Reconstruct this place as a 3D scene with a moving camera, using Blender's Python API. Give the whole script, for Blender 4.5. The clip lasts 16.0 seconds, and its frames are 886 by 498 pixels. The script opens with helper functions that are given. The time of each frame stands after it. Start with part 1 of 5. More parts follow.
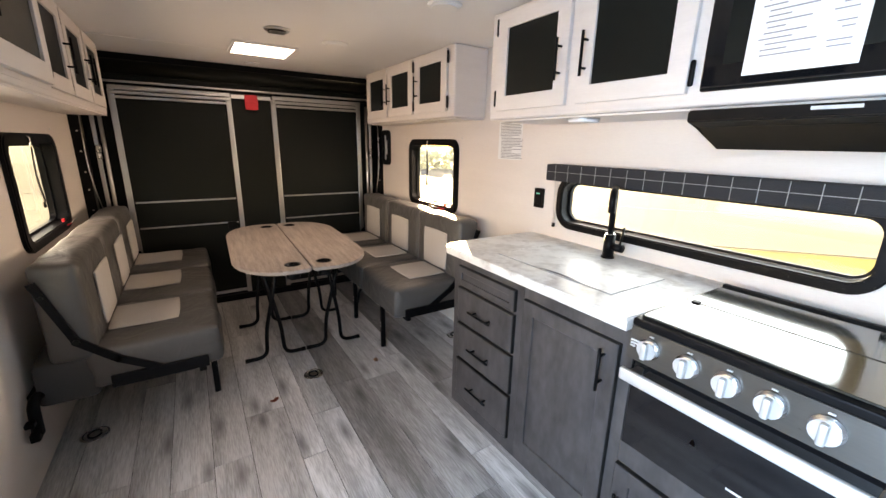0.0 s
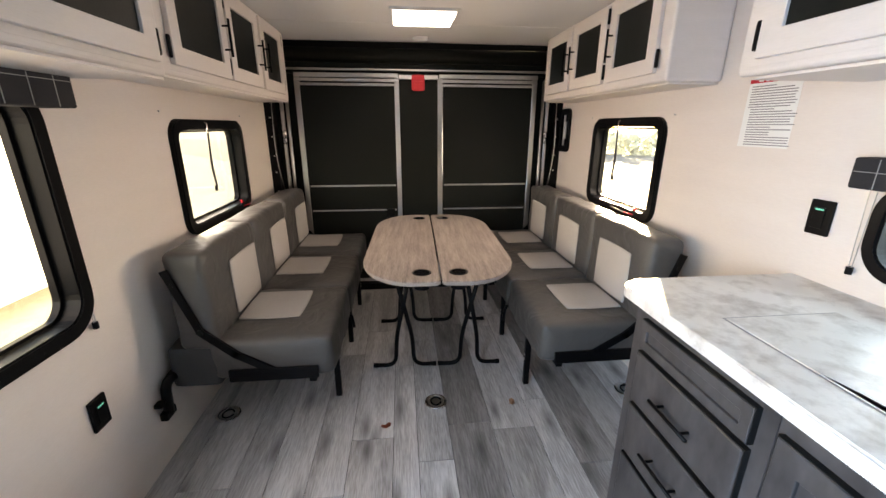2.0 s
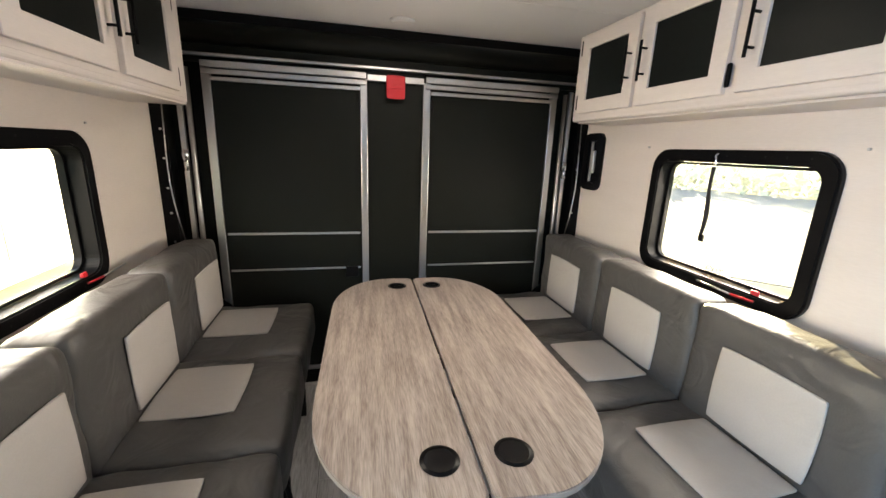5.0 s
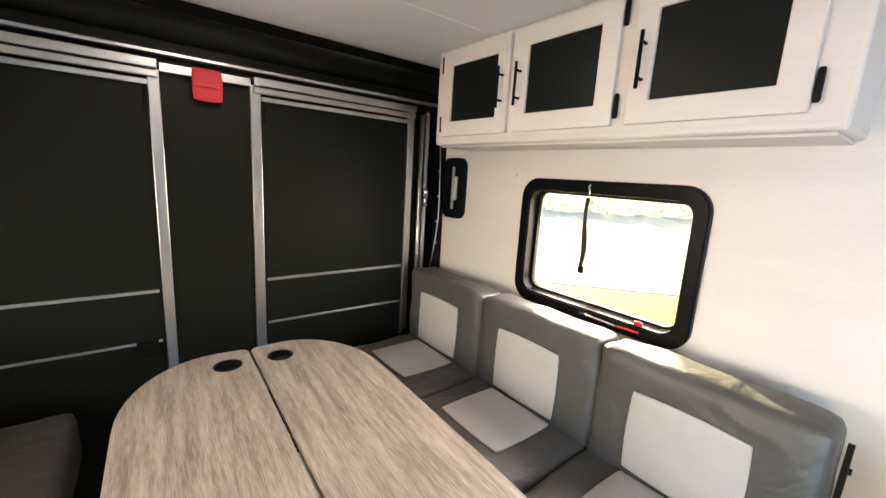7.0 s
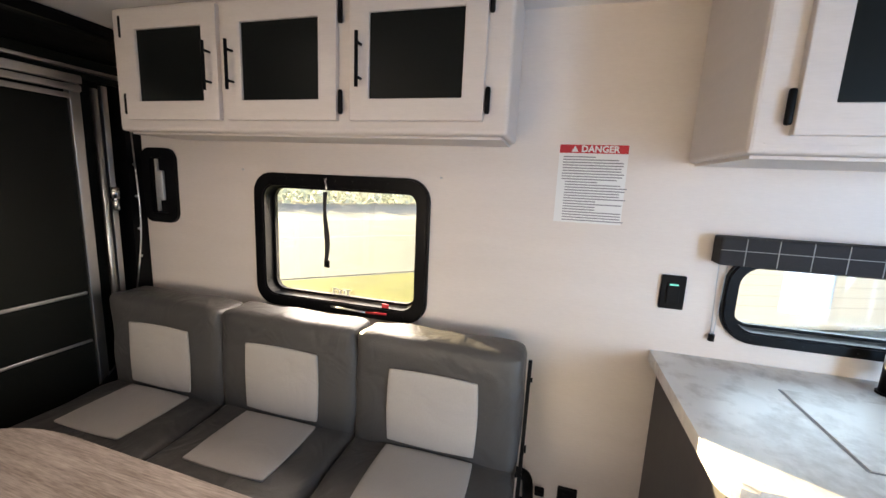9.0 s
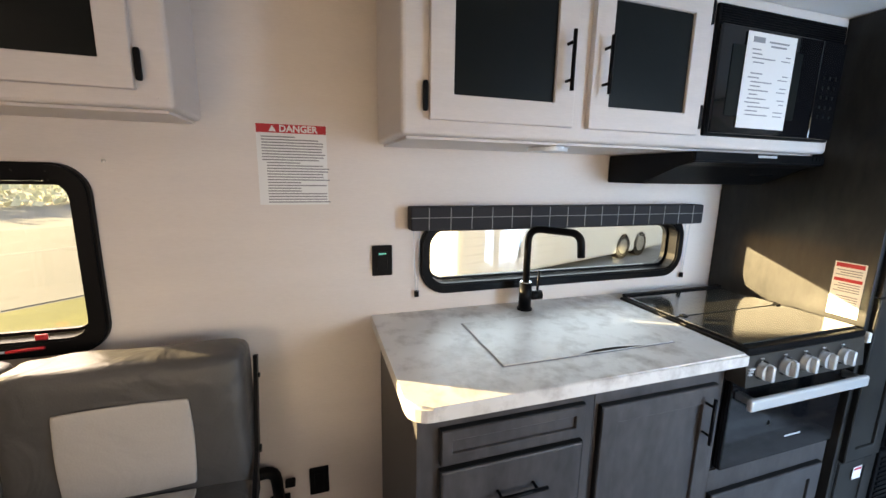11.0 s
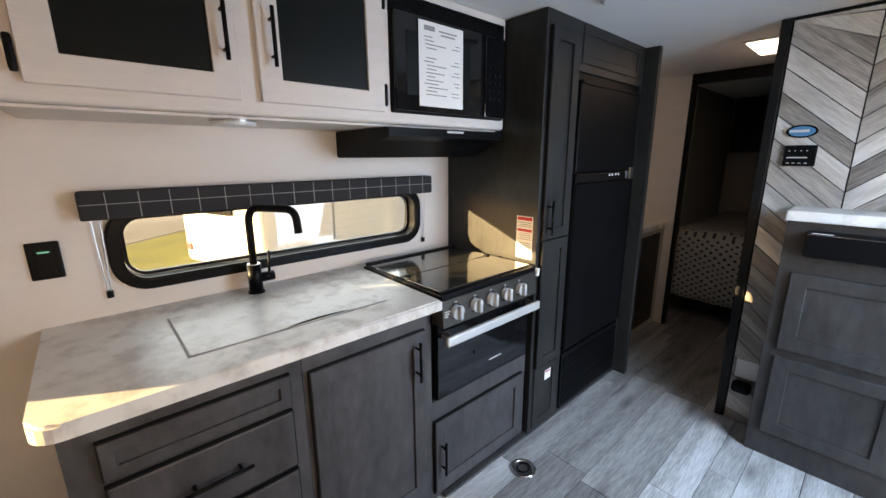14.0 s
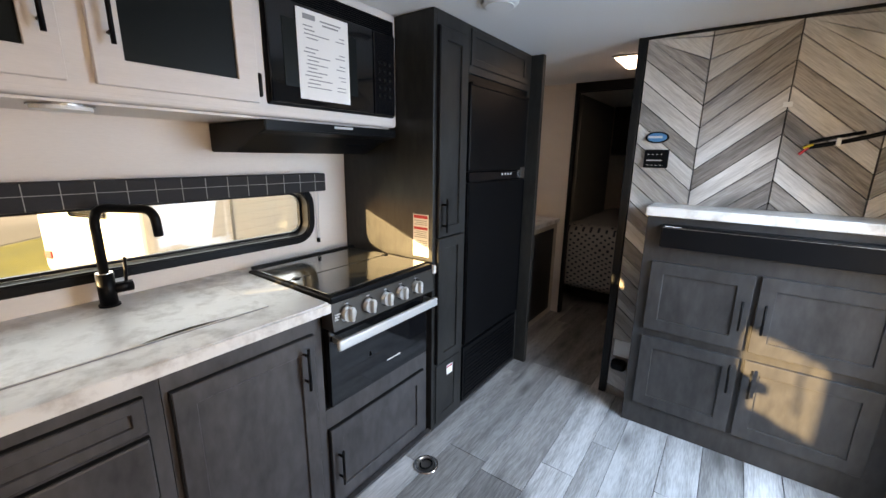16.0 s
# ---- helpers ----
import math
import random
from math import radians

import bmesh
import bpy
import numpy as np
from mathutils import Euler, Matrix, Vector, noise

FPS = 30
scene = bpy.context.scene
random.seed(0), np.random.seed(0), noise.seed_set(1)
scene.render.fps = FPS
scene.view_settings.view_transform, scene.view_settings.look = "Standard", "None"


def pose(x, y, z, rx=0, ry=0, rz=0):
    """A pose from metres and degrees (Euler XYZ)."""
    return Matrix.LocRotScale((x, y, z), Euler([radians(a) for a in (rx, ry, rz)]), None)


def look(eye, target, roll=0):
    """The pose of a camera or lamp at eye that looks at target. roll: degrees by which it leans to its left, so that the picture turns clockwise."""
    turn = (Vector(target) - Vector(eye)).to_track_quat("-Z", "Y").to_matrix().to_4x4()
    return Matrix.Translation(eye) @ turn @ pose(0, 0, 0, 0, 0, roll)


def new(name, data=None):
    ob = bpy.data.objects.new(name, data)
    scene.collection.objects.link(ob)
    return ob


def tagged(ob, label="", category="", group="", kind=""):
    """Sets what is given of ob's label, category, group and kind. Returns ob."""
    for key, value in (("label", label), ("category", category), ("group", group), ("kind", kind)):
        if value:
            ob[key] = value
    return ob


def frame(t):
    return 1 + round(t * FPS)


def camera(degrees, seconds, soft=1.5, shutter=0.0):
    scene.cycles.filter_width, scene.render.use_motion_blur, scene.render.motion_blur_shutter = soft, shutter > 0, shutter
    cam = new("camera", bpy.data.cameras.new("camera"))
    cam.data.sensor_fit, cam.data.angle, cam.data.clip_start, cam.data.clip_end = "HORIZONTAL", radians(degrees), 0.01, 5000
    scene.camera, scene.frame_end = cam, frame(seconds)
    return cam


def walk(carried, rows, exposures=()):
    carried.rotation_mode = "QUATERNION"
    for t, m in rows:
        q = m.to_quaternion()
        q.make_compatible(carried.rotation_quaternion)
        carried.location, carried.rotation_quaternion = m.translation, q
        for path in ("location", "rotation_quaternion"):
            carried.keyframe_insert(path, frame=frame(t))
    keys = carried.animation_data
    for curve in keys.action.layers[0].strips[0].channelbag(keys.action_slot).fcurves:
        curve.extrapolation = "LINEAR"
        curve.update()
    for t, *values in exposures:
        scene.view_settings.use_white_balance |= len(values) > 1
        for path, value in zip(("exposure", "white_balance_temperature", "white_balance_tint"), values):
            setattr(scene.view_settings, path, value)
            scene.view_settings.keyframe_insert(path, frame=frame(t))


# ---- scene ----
cam = camera(96.7, 16.0)
PATH = [
    (0, (0.123, 0.174, 1.387), (1.156, 1.808, 0.873), 1.1),
    (0.5, (0.212, 0.254, 1.381), (0.997, 2.022, 0.876), 0.5),
    (1, (0.279, 0.429, 1.378), (0.845, 2.281, 0.878), 0.3),
    (1.5, (0.364, 0.564, 1.375), (0.693, 2.463, 0.842), 0.0),
    (2, (0.464, 0.687, 1.375), (0.661, 2.586, 0.779), 0.2),
    (2.5, (0.479, 0.811, 1.367), (0.632, 2.689, 0.696), 0.6),
    (3, (0.43, 1.008, 1.355), (0.651, 2.867, 0.65), 1.6),
    (3.5, (0.389, 1.166, 1.343), (0.665, 3.012, 0.625), 1.9),
    (4, (0.392, 1.359, 1.345), (0.72, 3.216, 0.679), 2.1),
    (4.2, (0.405, 1.446, 1.363), (0.737, 3.316, 0.737), 2.0),
    (6.3, (0.27, 2.016, 1.406), (1.192, 3.752, 1.035), 2.9),
    (6.5, (0.301, 2.056, 1.411), (1.305, 3.746, 1.041), 3.0),
    (7, (0.372, 2.142, 1.411), (1.583, 3.691, 1.044), 3.4),
    (7.5, (0.414, 2.184, 1.414), (1.85, 3.527, 1.048), 3.4),
    (8, (0.411, 2.207, 1.413), (2.048, 3.298, 1.051), 3.2),
    (8.5, (0.4, 2.193, 1.415), (2.189, 3.014, 1.062), 2.9),
    (9, (0.398, 2.164, 1.421), (2.299, 2.686, 1.08), 2.6),
    (9.5, (0.405, 2.124, 1.418), (2.369, 2.328, 1.101), 2.2),
    (9.7, (0.412, 2.105, 1.415), (2.385, 2.193, 1.1), 2.0),
    (11.8, (0.347, 1.871, 1.401), (2.074, 0.953, 0.98), 1.0),
    (12, (0.321, 1.829, 1.399), (2.011, 0.852, 0.967), 1.1),
    (12.5, (0.255, 1.745, 1.4), (1.866, 0.651, 0.942), 1.3),
    (13, (0.221, 1.7, 1.395), (1.764, 0.516, 0.928), 1.0),
    (13.5, (0.199, 1.678, 1.392), (1.689, 0.428, 0.928), 0.3),
    (14, (0.18, 1.657, 1.393), (1.628, 0.356, 0.934), -0.3),
    (14.5, (0.169, 1.641, 1.39), (1.578, 0.297, 0.935), -0.5),
    (15, (0.157, 1.627, 1.39), (1.51, 0.227, 0.933), -0.0),
    (15.5, (0.141, 1.604, 1.387), (1.41, 0.128, 0.928), 0.5),
    (16, (0.117, 1.575, 1.387), (1.261, 0.001, 0.926), 0.8),
]
EXPOSURES = [(0.0, 3.25, 9600, 26), (1.5, 3.35, 8900, 23), (3.5, 3.48, 7650, 18), (6.0, 3.74, 7600, 14), (7.0, 3.82, 7750, 15), (9.0, 2.98, 7750, 21), (12.0, 2.48, 9400, 25), (14.0, 2.30, 10000, 28), (16.0, 2.34, 10400, 29)]
walk(cam, [(t, look(eye, target, roll)) for t, eye, target, roll in PATH], EXPOSURES)

# ---- light ----
world = bpy.data.worlds.new("sky")
scene.world = world
world.use_nodes = True
wn = world.node_tree
sky = wn.nodes.new("ShaderNodeTexSky")
sky.sky_type, sky.sun_disc = "NISHITA", False
sky.sun_elevation, sky.sun_rotation = radians(10.5), radians(29)
wn.links.new(sky.outputs[0], wn.nodes["Background"].inputs[0])
wn.nodes["Background"].inputs[1].default_value = 0.10

sun = new("sun", bpy.data.lights.new("sun", "SUN"))
sun.data.energy, sun.data.angle, sun.data.color = 5.0, radians(0.55), (1.0, 0.95, 0.60)
sun.matrix_world = look((0.56 * 9, 1.0 * 9, 0.21 * 9), (0, 0, 0))


def window_light(name, at, to, wide, high, watts, tint=(0.86, 0.93, 1.0)):
    """The sky's light, standing in an opening."""
    ob = new(name, bpy.data.lights.new(name, "AREA"))
    ob.data.shape, ob.data.size, ob.data.size_y = "RECTANGLE", wide, high
    ob.data.energy, ob.data.color = watts, tint
    ob.data.spread = radians(140)
    ob.matrix_world = look(at, to)
    return ob


# The plan: x across from the left wall to the right, y back towards the ramp door, floor at z = 0.
XL, XR, H = -0.56, 1.78, 1.97
Y_RAMP, Y_HALL, Y_FRONT = 3.93, -1.80, -3.9
WALL = 0.055

window_light("window_light_sofa_right", (XR + 0.10, 2.98, 1.15), (0.6, 2.9, 0.66), 0.62, 0.44, 1.12, (1.0, 0.94, 0.87))
window_light("window_light_kitchen", (XR + 0.16, 1.02, 1.13), (0.6, 1.0, 0.70), 1.25, 0.26, 0.75, (0.50, 0.76, 1.0))
window_light("window_light_sofa_left", (XL - 0.10, 3.02, 1.14), (0.7, 2.9, 0.78), 0.62, 0.44, 0.86, (1.0, 0.93, 0.86))
window_light("window_light_side_left", (XL - 0.12, 1.38, 1.13), (0.9, 1.5, 0.60), 1.05, 0.60, 0.86, (1.0, 0.93, 0.87))
window_light("entry_light", (XL - 0.14, -0.02, 0.98), (0.9, 0.06, 0.03), 0.60, 1.75, 12.5, (0.28, 0.58, 1.0)).data.spread = radians(145)


# ---- materials ----
def shader(name, base, rough=0.5, metal=0.0, dark=None, scale=(8.0, 60.0), stretch=(1, 1, 1), amount=0.5, bump=0.05, coat=0.0, per_object=0.0, space="Object", rough_var=0.1, spec=0.5):
    """A surface with variation at a large and a small scale, and fine relief."""
    m = bpy.data.materials.new(name)
    m.use_nodes = True
    nt = m.node_tree
    N, L = nt.nodes, nt.links
    p = N["Principled BSDF"]
    tc = N.new("ShaderNodeTexCoord")
    mp = N.new("ShaderNodeMapping")
    mp.inputs["Scale"].default_value = stretch
    L.new(tc.outputs[space], mp.inputs[0])
    where = mp.outputs[0]
    info = None
    if per_object:
        info = N.new("ShaderNodeObjectInfo")
        shift = N.new("ShaderNodeVectorMath")
        shift.operation = "MULTIPLY_ADD"
        shift.inputs[1].default_value = (37.0, 53.0, 19.0)
        L.new(info.outputs["Random"], shift.inputs[0])
        L.new(where, shift.inputs[2])
        where = shift.outputs[0]
    big, small = N.new("ShaderNodeTexNoise"), N.new("ShaderNodeTexNoise")
    big.inputs["Scale"].default_value, small.inputs["Scale"].default_value = scale
    big.inputs["Detail"].default_value, small.inputs["Detail"].default_value = 4, 3
    L.new(where, big.inputs[0])
    L.new(where, small.inputs[0])
    add = N.new("ShaderNodeMath")
    add.operation = "MULTIPLY_ADD"
    add.inputs[1].default_value = 0.45
    L.new(small.outputs[0], add.inputs[0])
    half = N.new("ShaderNodeMath")
    half.operation = "MULTIPLY"
    half.inputs[1].default_value = 0.55
    L.new(big.outputs[0], half.inputs[0])
    L.new(half.outputs[0], add.inputs[2])
    ramp = N.new("ShaderNodeMapRange")
    ramp.inputs[1].default_value, ramp.inputs[2].default_value = 0.5 - 0.25 / max(amount, 0.05) * 0.6, 0.5 + 0.25 / max(amount, 0.05) * 0.6
    L.new(add.outputs[0], ramp.inputs[0])
    mix = N.new("ShaderNodeMix")
    mix.data_type = "RGBA"
    dark = dark or tuple(c * 0.78 for c in base)
    mix.inputs[6].default_value, mix.inputs[7].default_value = (*dark, 1), (*base, 1)
    L.new(ramp.outputs[0], mix.inputs[0])
    col = mix.outputs[2]
    if per_object:
        hsv = N.new("ShaderNodeHueSaturation")
        val = N.new("ShaderNodeMapRange")
        val.inputs[3].default_value, val.inputs[4].default_value = 1 - per_object, 1 + per_object
        L.new(info.outputs["Random"], val.inputs[0])
        L.new(val.outputs[0], hsv.inputs["Value"])
        L.new(col, hsv.inputs["Color"])
        col = hsv.outputs[0]
    L.new(col, p.inputs["Base Color"])
    rr = N.new("ShaderNodeMapRange")
    rr.inputs[3].default_value, rr.inputs[4].default_value = max(rough - rough_var, 0.02), min(rough + rough_var, 1)
    L.new(add.outputs[0], rr.inputs[0])
    L.new(rr.outputs[0], p.inputs["Roughness"])
    p.inputs["Metallic"].default_value = metal
    p.inputs["Specular IOR Level"].default_value = spec
    p.inputs["Coat Weight"].default_value = coat
    p.inputs["Coat Roughness"].default_value = 0.12
    if bump:
        b = N.new("ShaderNodeBump")
        b.inputs["Strength"].default_value, b.inputs["Distance"].default_value = bump, 0.004
        L.new(small.outputs[0], b.inputs["Height"])
        L.new(b.outputs[0], p.inputs["Normal"])
    return m


def glow(name, color, strength):
    m = bpy.data.materials.new(name)
    m.use_nodes = True
    p = m.node_tree.nodes["Principled BSDF"]
    p.inputs["Base Color"].default_value = (*color, 1)
    p.inputs["Emission Color"].default_value = (*color, 1)
    p.inputs["Emission Strength"].default_value = strength
    return m


def pane_glass(name, tint=(0.96, 0.98, 0.97), gloss=0.06):
    m = bpy.data.materials.new(name)
    m.use_nodes = True
    N, L = m.node_tree.nodes, m.node_tree.links
    N.remove(N["Principled BSDF"])
    clear, shine, mix, fres = N.new("ShaderNodeBsdfTransparent"), N.new("ShaderNodeBsdfGlossy"), N.new("ShaderNodeMixShader"), N.new("ShaderNodeLayerWeight")
    clear.inputs[0].default_value = (*tint, 1)
    shine.inputs["Roughness"].default_value = 0.02
    fres.inputs[0].default_value = 0.5
    steep, soft = N.new("ShaderNodeMath"), N.new("ShaderNodeMath")
    steep.operation, soft.operation = "POWER", "MULTIPLY_ADD"
    steep.inputs[1].default_value = 4.0
    soft.inputs[1].default_value, soft.inputs[2].default_value = 0.6, 0.04
    L.new(fres.outputs["Facing"], steep.inputs[0])
    L.new(steep.outputs[0], soft.inputs[0])
    L.new(soft.outputs[0], mix.inputs[0])
    L.new(clear.outputs[0], mix.inputs[1])
    L.new(shine.outputs[0], mix.inputs[2])
    L.new(mix.outputs[0], N["Material Output"].inputs[0])
    return m


M_WALL = shader("wall_board", (0.75, 0.675, 0.62), 0.55, dark=(0.66, 0.585, 0.53), scale=(5, 130), stretch=(1, 0.35, 2.2), amount=0.55, bump=0.12)
M_CEIL = shader("ceiling_board", (0.80, 0.79, 0.78), 0.6, dark=(0.76, 0.75, 0.74), scale=(3, 90), amount=0.5, bump=0.05)
M_WHITE = shader("whitewashed_wood", (0.72, 0.655, 0.62), 0.45, dark=(0.60, 0.545, 0.51), scale=(5, 45), stretch=(1, 1.0, 7), amount=0.42, bump=0.10)
M_INSET = shader("dark_inset_board", (0.006, 0.008, 0.0073), 0.40, dark=(0.004, 0.0053, 0.005), scale=(4, 160), amount=0.4, bump=0.06, spec=0.16)
M_GREY = shader("grey_stained_maple", (0.072, 0.066, 0.066), 0.44, dark=(0.033, 0.030, 0.0305), scale=(4.5, 22), stretch=(1.6, 1.6, 0.7), amount=1.0, bump=0.04, spec=0.35)
# Copy of the grey maple, darkened for the dimmer light at the media cabinet.
M_MEDIA = shader("dimmed_grey_maple", (0.052, 0.050, 0.050), 0.44, dark=(0.026, 0.025, 0.0252), scale=(4.5, 24), stretch=(1.6, 1.6, 0.6), amount=1.0, bump=0.04, spec=0.3)
# Darkest copy of the maple; the tall cabinet's shade is put into its colour.
M_DARKWOOD = shader("dark_shaded_panel", (0.028, 0.0272, 0.0255), 0.44, dark=(0.0105, 0.010, 0.0095), scale=(4.5, 24), stretch=(1.6, 1.6, 0.55), amount=1.0, bump=0.04, spec=0.3)
M_BLACK = shader("black_powder_coat", (0.004, 0.004, 0.0045), 0.40, dark=(0.002, 0.002, 0.0025), scale=(10, 300), amount=0.4, bump=0.04, spec=0.12)
M_PLASTIC = shader("black_plastic", (0.0055, 0.0055, 0.006), 0.36, dark=(0.0035, 0.0035, 0.004), scale=(7, 220), amount=0.4, bump=0.05, spec=0.10)
M_BGLASS = shader("black_glass", (0.006, 0.006, 0.007), 0.06, scale=(3, 40), amount=0.3, bump=0.0, rough_var=0.03)
M_COOKTOP = shader("dusty_black_glass", (0.040, 0.040, 0.034), 0.10, dark=(0.024, 0.024, 0.022), scale=(4, 70), amount=0.8, bump=0.0, rough_var=0.04, coat=0.6)
M_ALU = shader("brushed_aluminium", (0.62, 0.61, 0.60), 0.32, 1.0, dark=(0.50, 0.49, 0.48), scale=(6, 120), stretch=(1, 1, 0.2), amount=0.5, bump=0.05)
M_CHROME = shader("chrome", (0.75, 0.75, 0.76), 0.14, 1.0, scale=(5, 60), amount=0.3, bump=0.0)
M_SATIN = shader("satin_steel", (0.58, 0.58, 0.58), 0.30, 1.0, scale=(5, 80), amount=0.4, bump=0.02)
M_KNOB = shader("silver_knob", (0.58, 0.58, 0.57), 0.34, 0.4, scale=(5, 80), amount=0.4, bump=0.02)
M_BAR = shader("satin_handle_steel", (0.78, 0.78, 0.77), 0.36, 0.6, dark=(0.68, 0.68, 0.67), scale=(5, 120), stretch=(1, 0.2, 1), amount=0.4, bump=0.02)
M_SMOKED = shader("smoked_steel", (0.085, 0.078, 0.070), 0.30, 0.5, dark=(0.06, 0.055, 0.05), scale=(5, 160), stretch=(1, 0.15, 1), amount=0.5, bump=0.02)
M_VINYL = shader("grey_vinyl", (0.078, 0.074, 0.071), 0.44, dark=(0.060, 0.056, 0.053), scale=(4, 190), amount=0.5, bump=0.16)
M_PAD = shader("pale_vinyl", (0.44, 0.408, 0.378), 0.50, dark=(0.38, 0.35, 0.322), scale=(5, 190), amount=0.5, bump=0.14)
def creased(m, scale, strength, depth):
    """Adds soft creases under a material's fine grain."""
    N, L = m.node_tree.nodes, m.node_tree.links
    p = N["Principled BSDF"]
    fine = p.inputs["Normal"].links[0].from_node
    tc, crease, b = N.new("ShaderNodeTexCoord"), N.new("ShaderNodeTexNoise"), N.new("ShaderNodeBump")
    crease.inputs["Scale"].default_value, crease.inputs["Detail"].default_value = scale, 2
    crease.inputs["Distortion"].default_value = 1.4
    b.inputs["Strength"].default_value, b.inputs["Distance"].default_value = strength, depth
    L.new(tc.outputs["Object"], crease.inputs["Vector"])
    L.new(crease.outputs[0], b.inputs["Height"])
    L.new(b.outputs[0], fine.inputs["Normal"])


creased(M_VINYL, 7.0, 0.35, 0.03)
creased(M_PAD, 6.0, 0.22, 0.025)
M_UNDER = shader("dark_upholstery_cloth", (0.045, 0.044, 0.044), 0.8, scale=(6, 260), amount=0.5, bump=0.2)
M_TABLE = shader("grey_oak_laminate", (0.41, 0.345, 0.305), 0.36, dark=(0.17, 0.135, 0.117), scale=(11, 75), stretch=(4.5, 0.32, 1), amount=1.1, bump=0.03)
M_EDGE = shader("pale_edge_band", (0.37, 0.33, 0.30), 0.4, scale=(6, 60), amount=0.4, bump=0.03)
M_SCREEN = shader("black_screen_cloth", (0.0085, 0.0096, 0.0080), 0.46, dark=(0.0055, 0.0063, 0.0052), scale=(2.2, 420), amount=0.5, bump=0.12, spec=0.14)
M_RED = shader("red_webbing", (0.62, 0.018, 0.03), 0.55, dark=(0.45, 0.012, 0.02), scale=(9, 260), amount=0.5, bump=0.15)
M_PAPER = shader("white_paper", (0.80, 0.79, 0.77), 0.6, dark=(0.75, 0.74, 0.72), scale=(6, 90), amount=0.4, bump=0.02)
M_INK = shader("grey_print", (0.30, 0.30, 0.31), 0.6, scale=(6, 90), amount=0.4, bump=0.0)
M_INK2 = shader("light_print", (0.60, 0.60, 0.60), 0.5, scale=(6, 90), amount=0.4, bump=0.0)
M_FINE = shader("fine_print", (0.26, 0.25, 0.25), 0.6, scale=(6, 90), amount=0.4, bump=0.0)
M_CHALK = shader("white_thread", (0.34, 0.33, 0.32), 0.8, scale=(9, 300), amount=0.6, bump=0.1)
M_CLOTH = shader("charcoal_cloth", (0.024, 0.022, 0.024), 0.85, dark=(0.013, 0.012, 0.013), scale=(9, 240), stretch=(1, 0.5, 1.6), amount=0.8, bump=0.3)
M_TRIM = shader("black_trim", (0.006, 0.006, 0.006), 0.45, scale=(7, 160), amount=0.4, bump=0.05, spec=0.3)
M_LAMP = shader("white_lamp_plastic", (0.82, 0.82, 0.82), 0.4, scale=(6, 60), amount=0.3, bump=0.02)
M_LEAF = shader("dry_leaf", (0.30, 0.085, 0.04), 0.7, dark=(0.20, 0.05, 0.03), scale=(60, 300), amount=0.8, bump=0.3)
M_LEAF2 = shader("tan_leaf", (0.45, 0.27, 0.17), 0.7, dark=(0.32, 0.17, 0.10), scale=(60, 300), amount=0.8, bump=0.3)
M_BLUE = shader("blue_badge", (0.03, 0.22, 0.42), 0.35, scale=(20, 90), amount=0.5, bump=0.02)
M_VANITY = shader("beige_cabinet_frame", (0.50, 0.45, 0.38), 0.5, scale=(5, 60), amount=0.5, bump=0.06)
M_LOCKER = shader("grey_wardrobe_board", (0.27, 0.27, 0.245), 0.5, scale=(4, 50), stretch=(1, 1, 0.4), amount=0.5, bump=0.05)
M_GLASS = pane_glass("window_glass")
M_SKYLIGHT = glow("roof_vent_cover", (1.0, 0.985, 0.95), 1.05)
M_HALLLAMP = glow("hall_lamp_cover", (1.0, 0.94, 0.87), 1.5)
M_LED = glow("green_led", (0.15, 0.8, 0.6), 0.024)


def counter_material():
    """Pale marbled laminate: soft cloudy patches and sparse brown flecks."""
    m = shader("marbled_laminate", (0.79, 0.77, 0.74), 0.36, dark=(0.64, 0.62, 0.59), scale=(3.2, 11), stretch=(1, 0.8, 1), amount=0.7, bump=0.0, rough_var=0.03)
    N, L = m.node_tree.nodes, m.node_tree.links
    p = N["Principled BSDF"]
    tc, cloud = N.new("ShaderNodeTexCoord"), N.new("ShaderNodeTexNoise")
    cloud.inputs["Scale"].default_value, cloud.inputs["Detail"].default_value = 11.0, 7
    cloud.inputs["Roughness"].default_value, cloud.inputs["Distortion"].default_value = 0.62, 0.15
    L.new(tc.outputs["Object"], cloud.inputs["Vector"])
    part_of = N.new("ShaderNodeMapRange")
    part_of.inputs[1].default_value, part_of.inputs[2].default_value = 0.47, 0.68
    part_of.inputs[3].default_value, part_of.inputs[4].default_value = 0.0, 0.75
    L.new(cloud.outputs[0], part_of.inputs[0])
    mix = N.new("ShaderNodeMix")
    mix.data_type = "RGBA"
    mix.inputs[7].default_value = (0.34, 0.295, 0.26, 1)
    L.new(p.inputs["Base Color"].links[0].from_socket, mix.inputs[6])
    L.new(part_of.outputs[0], mix.inputs[0])
    L.new(mix.outputs[2], p.inputs["Base Color"])
    return m


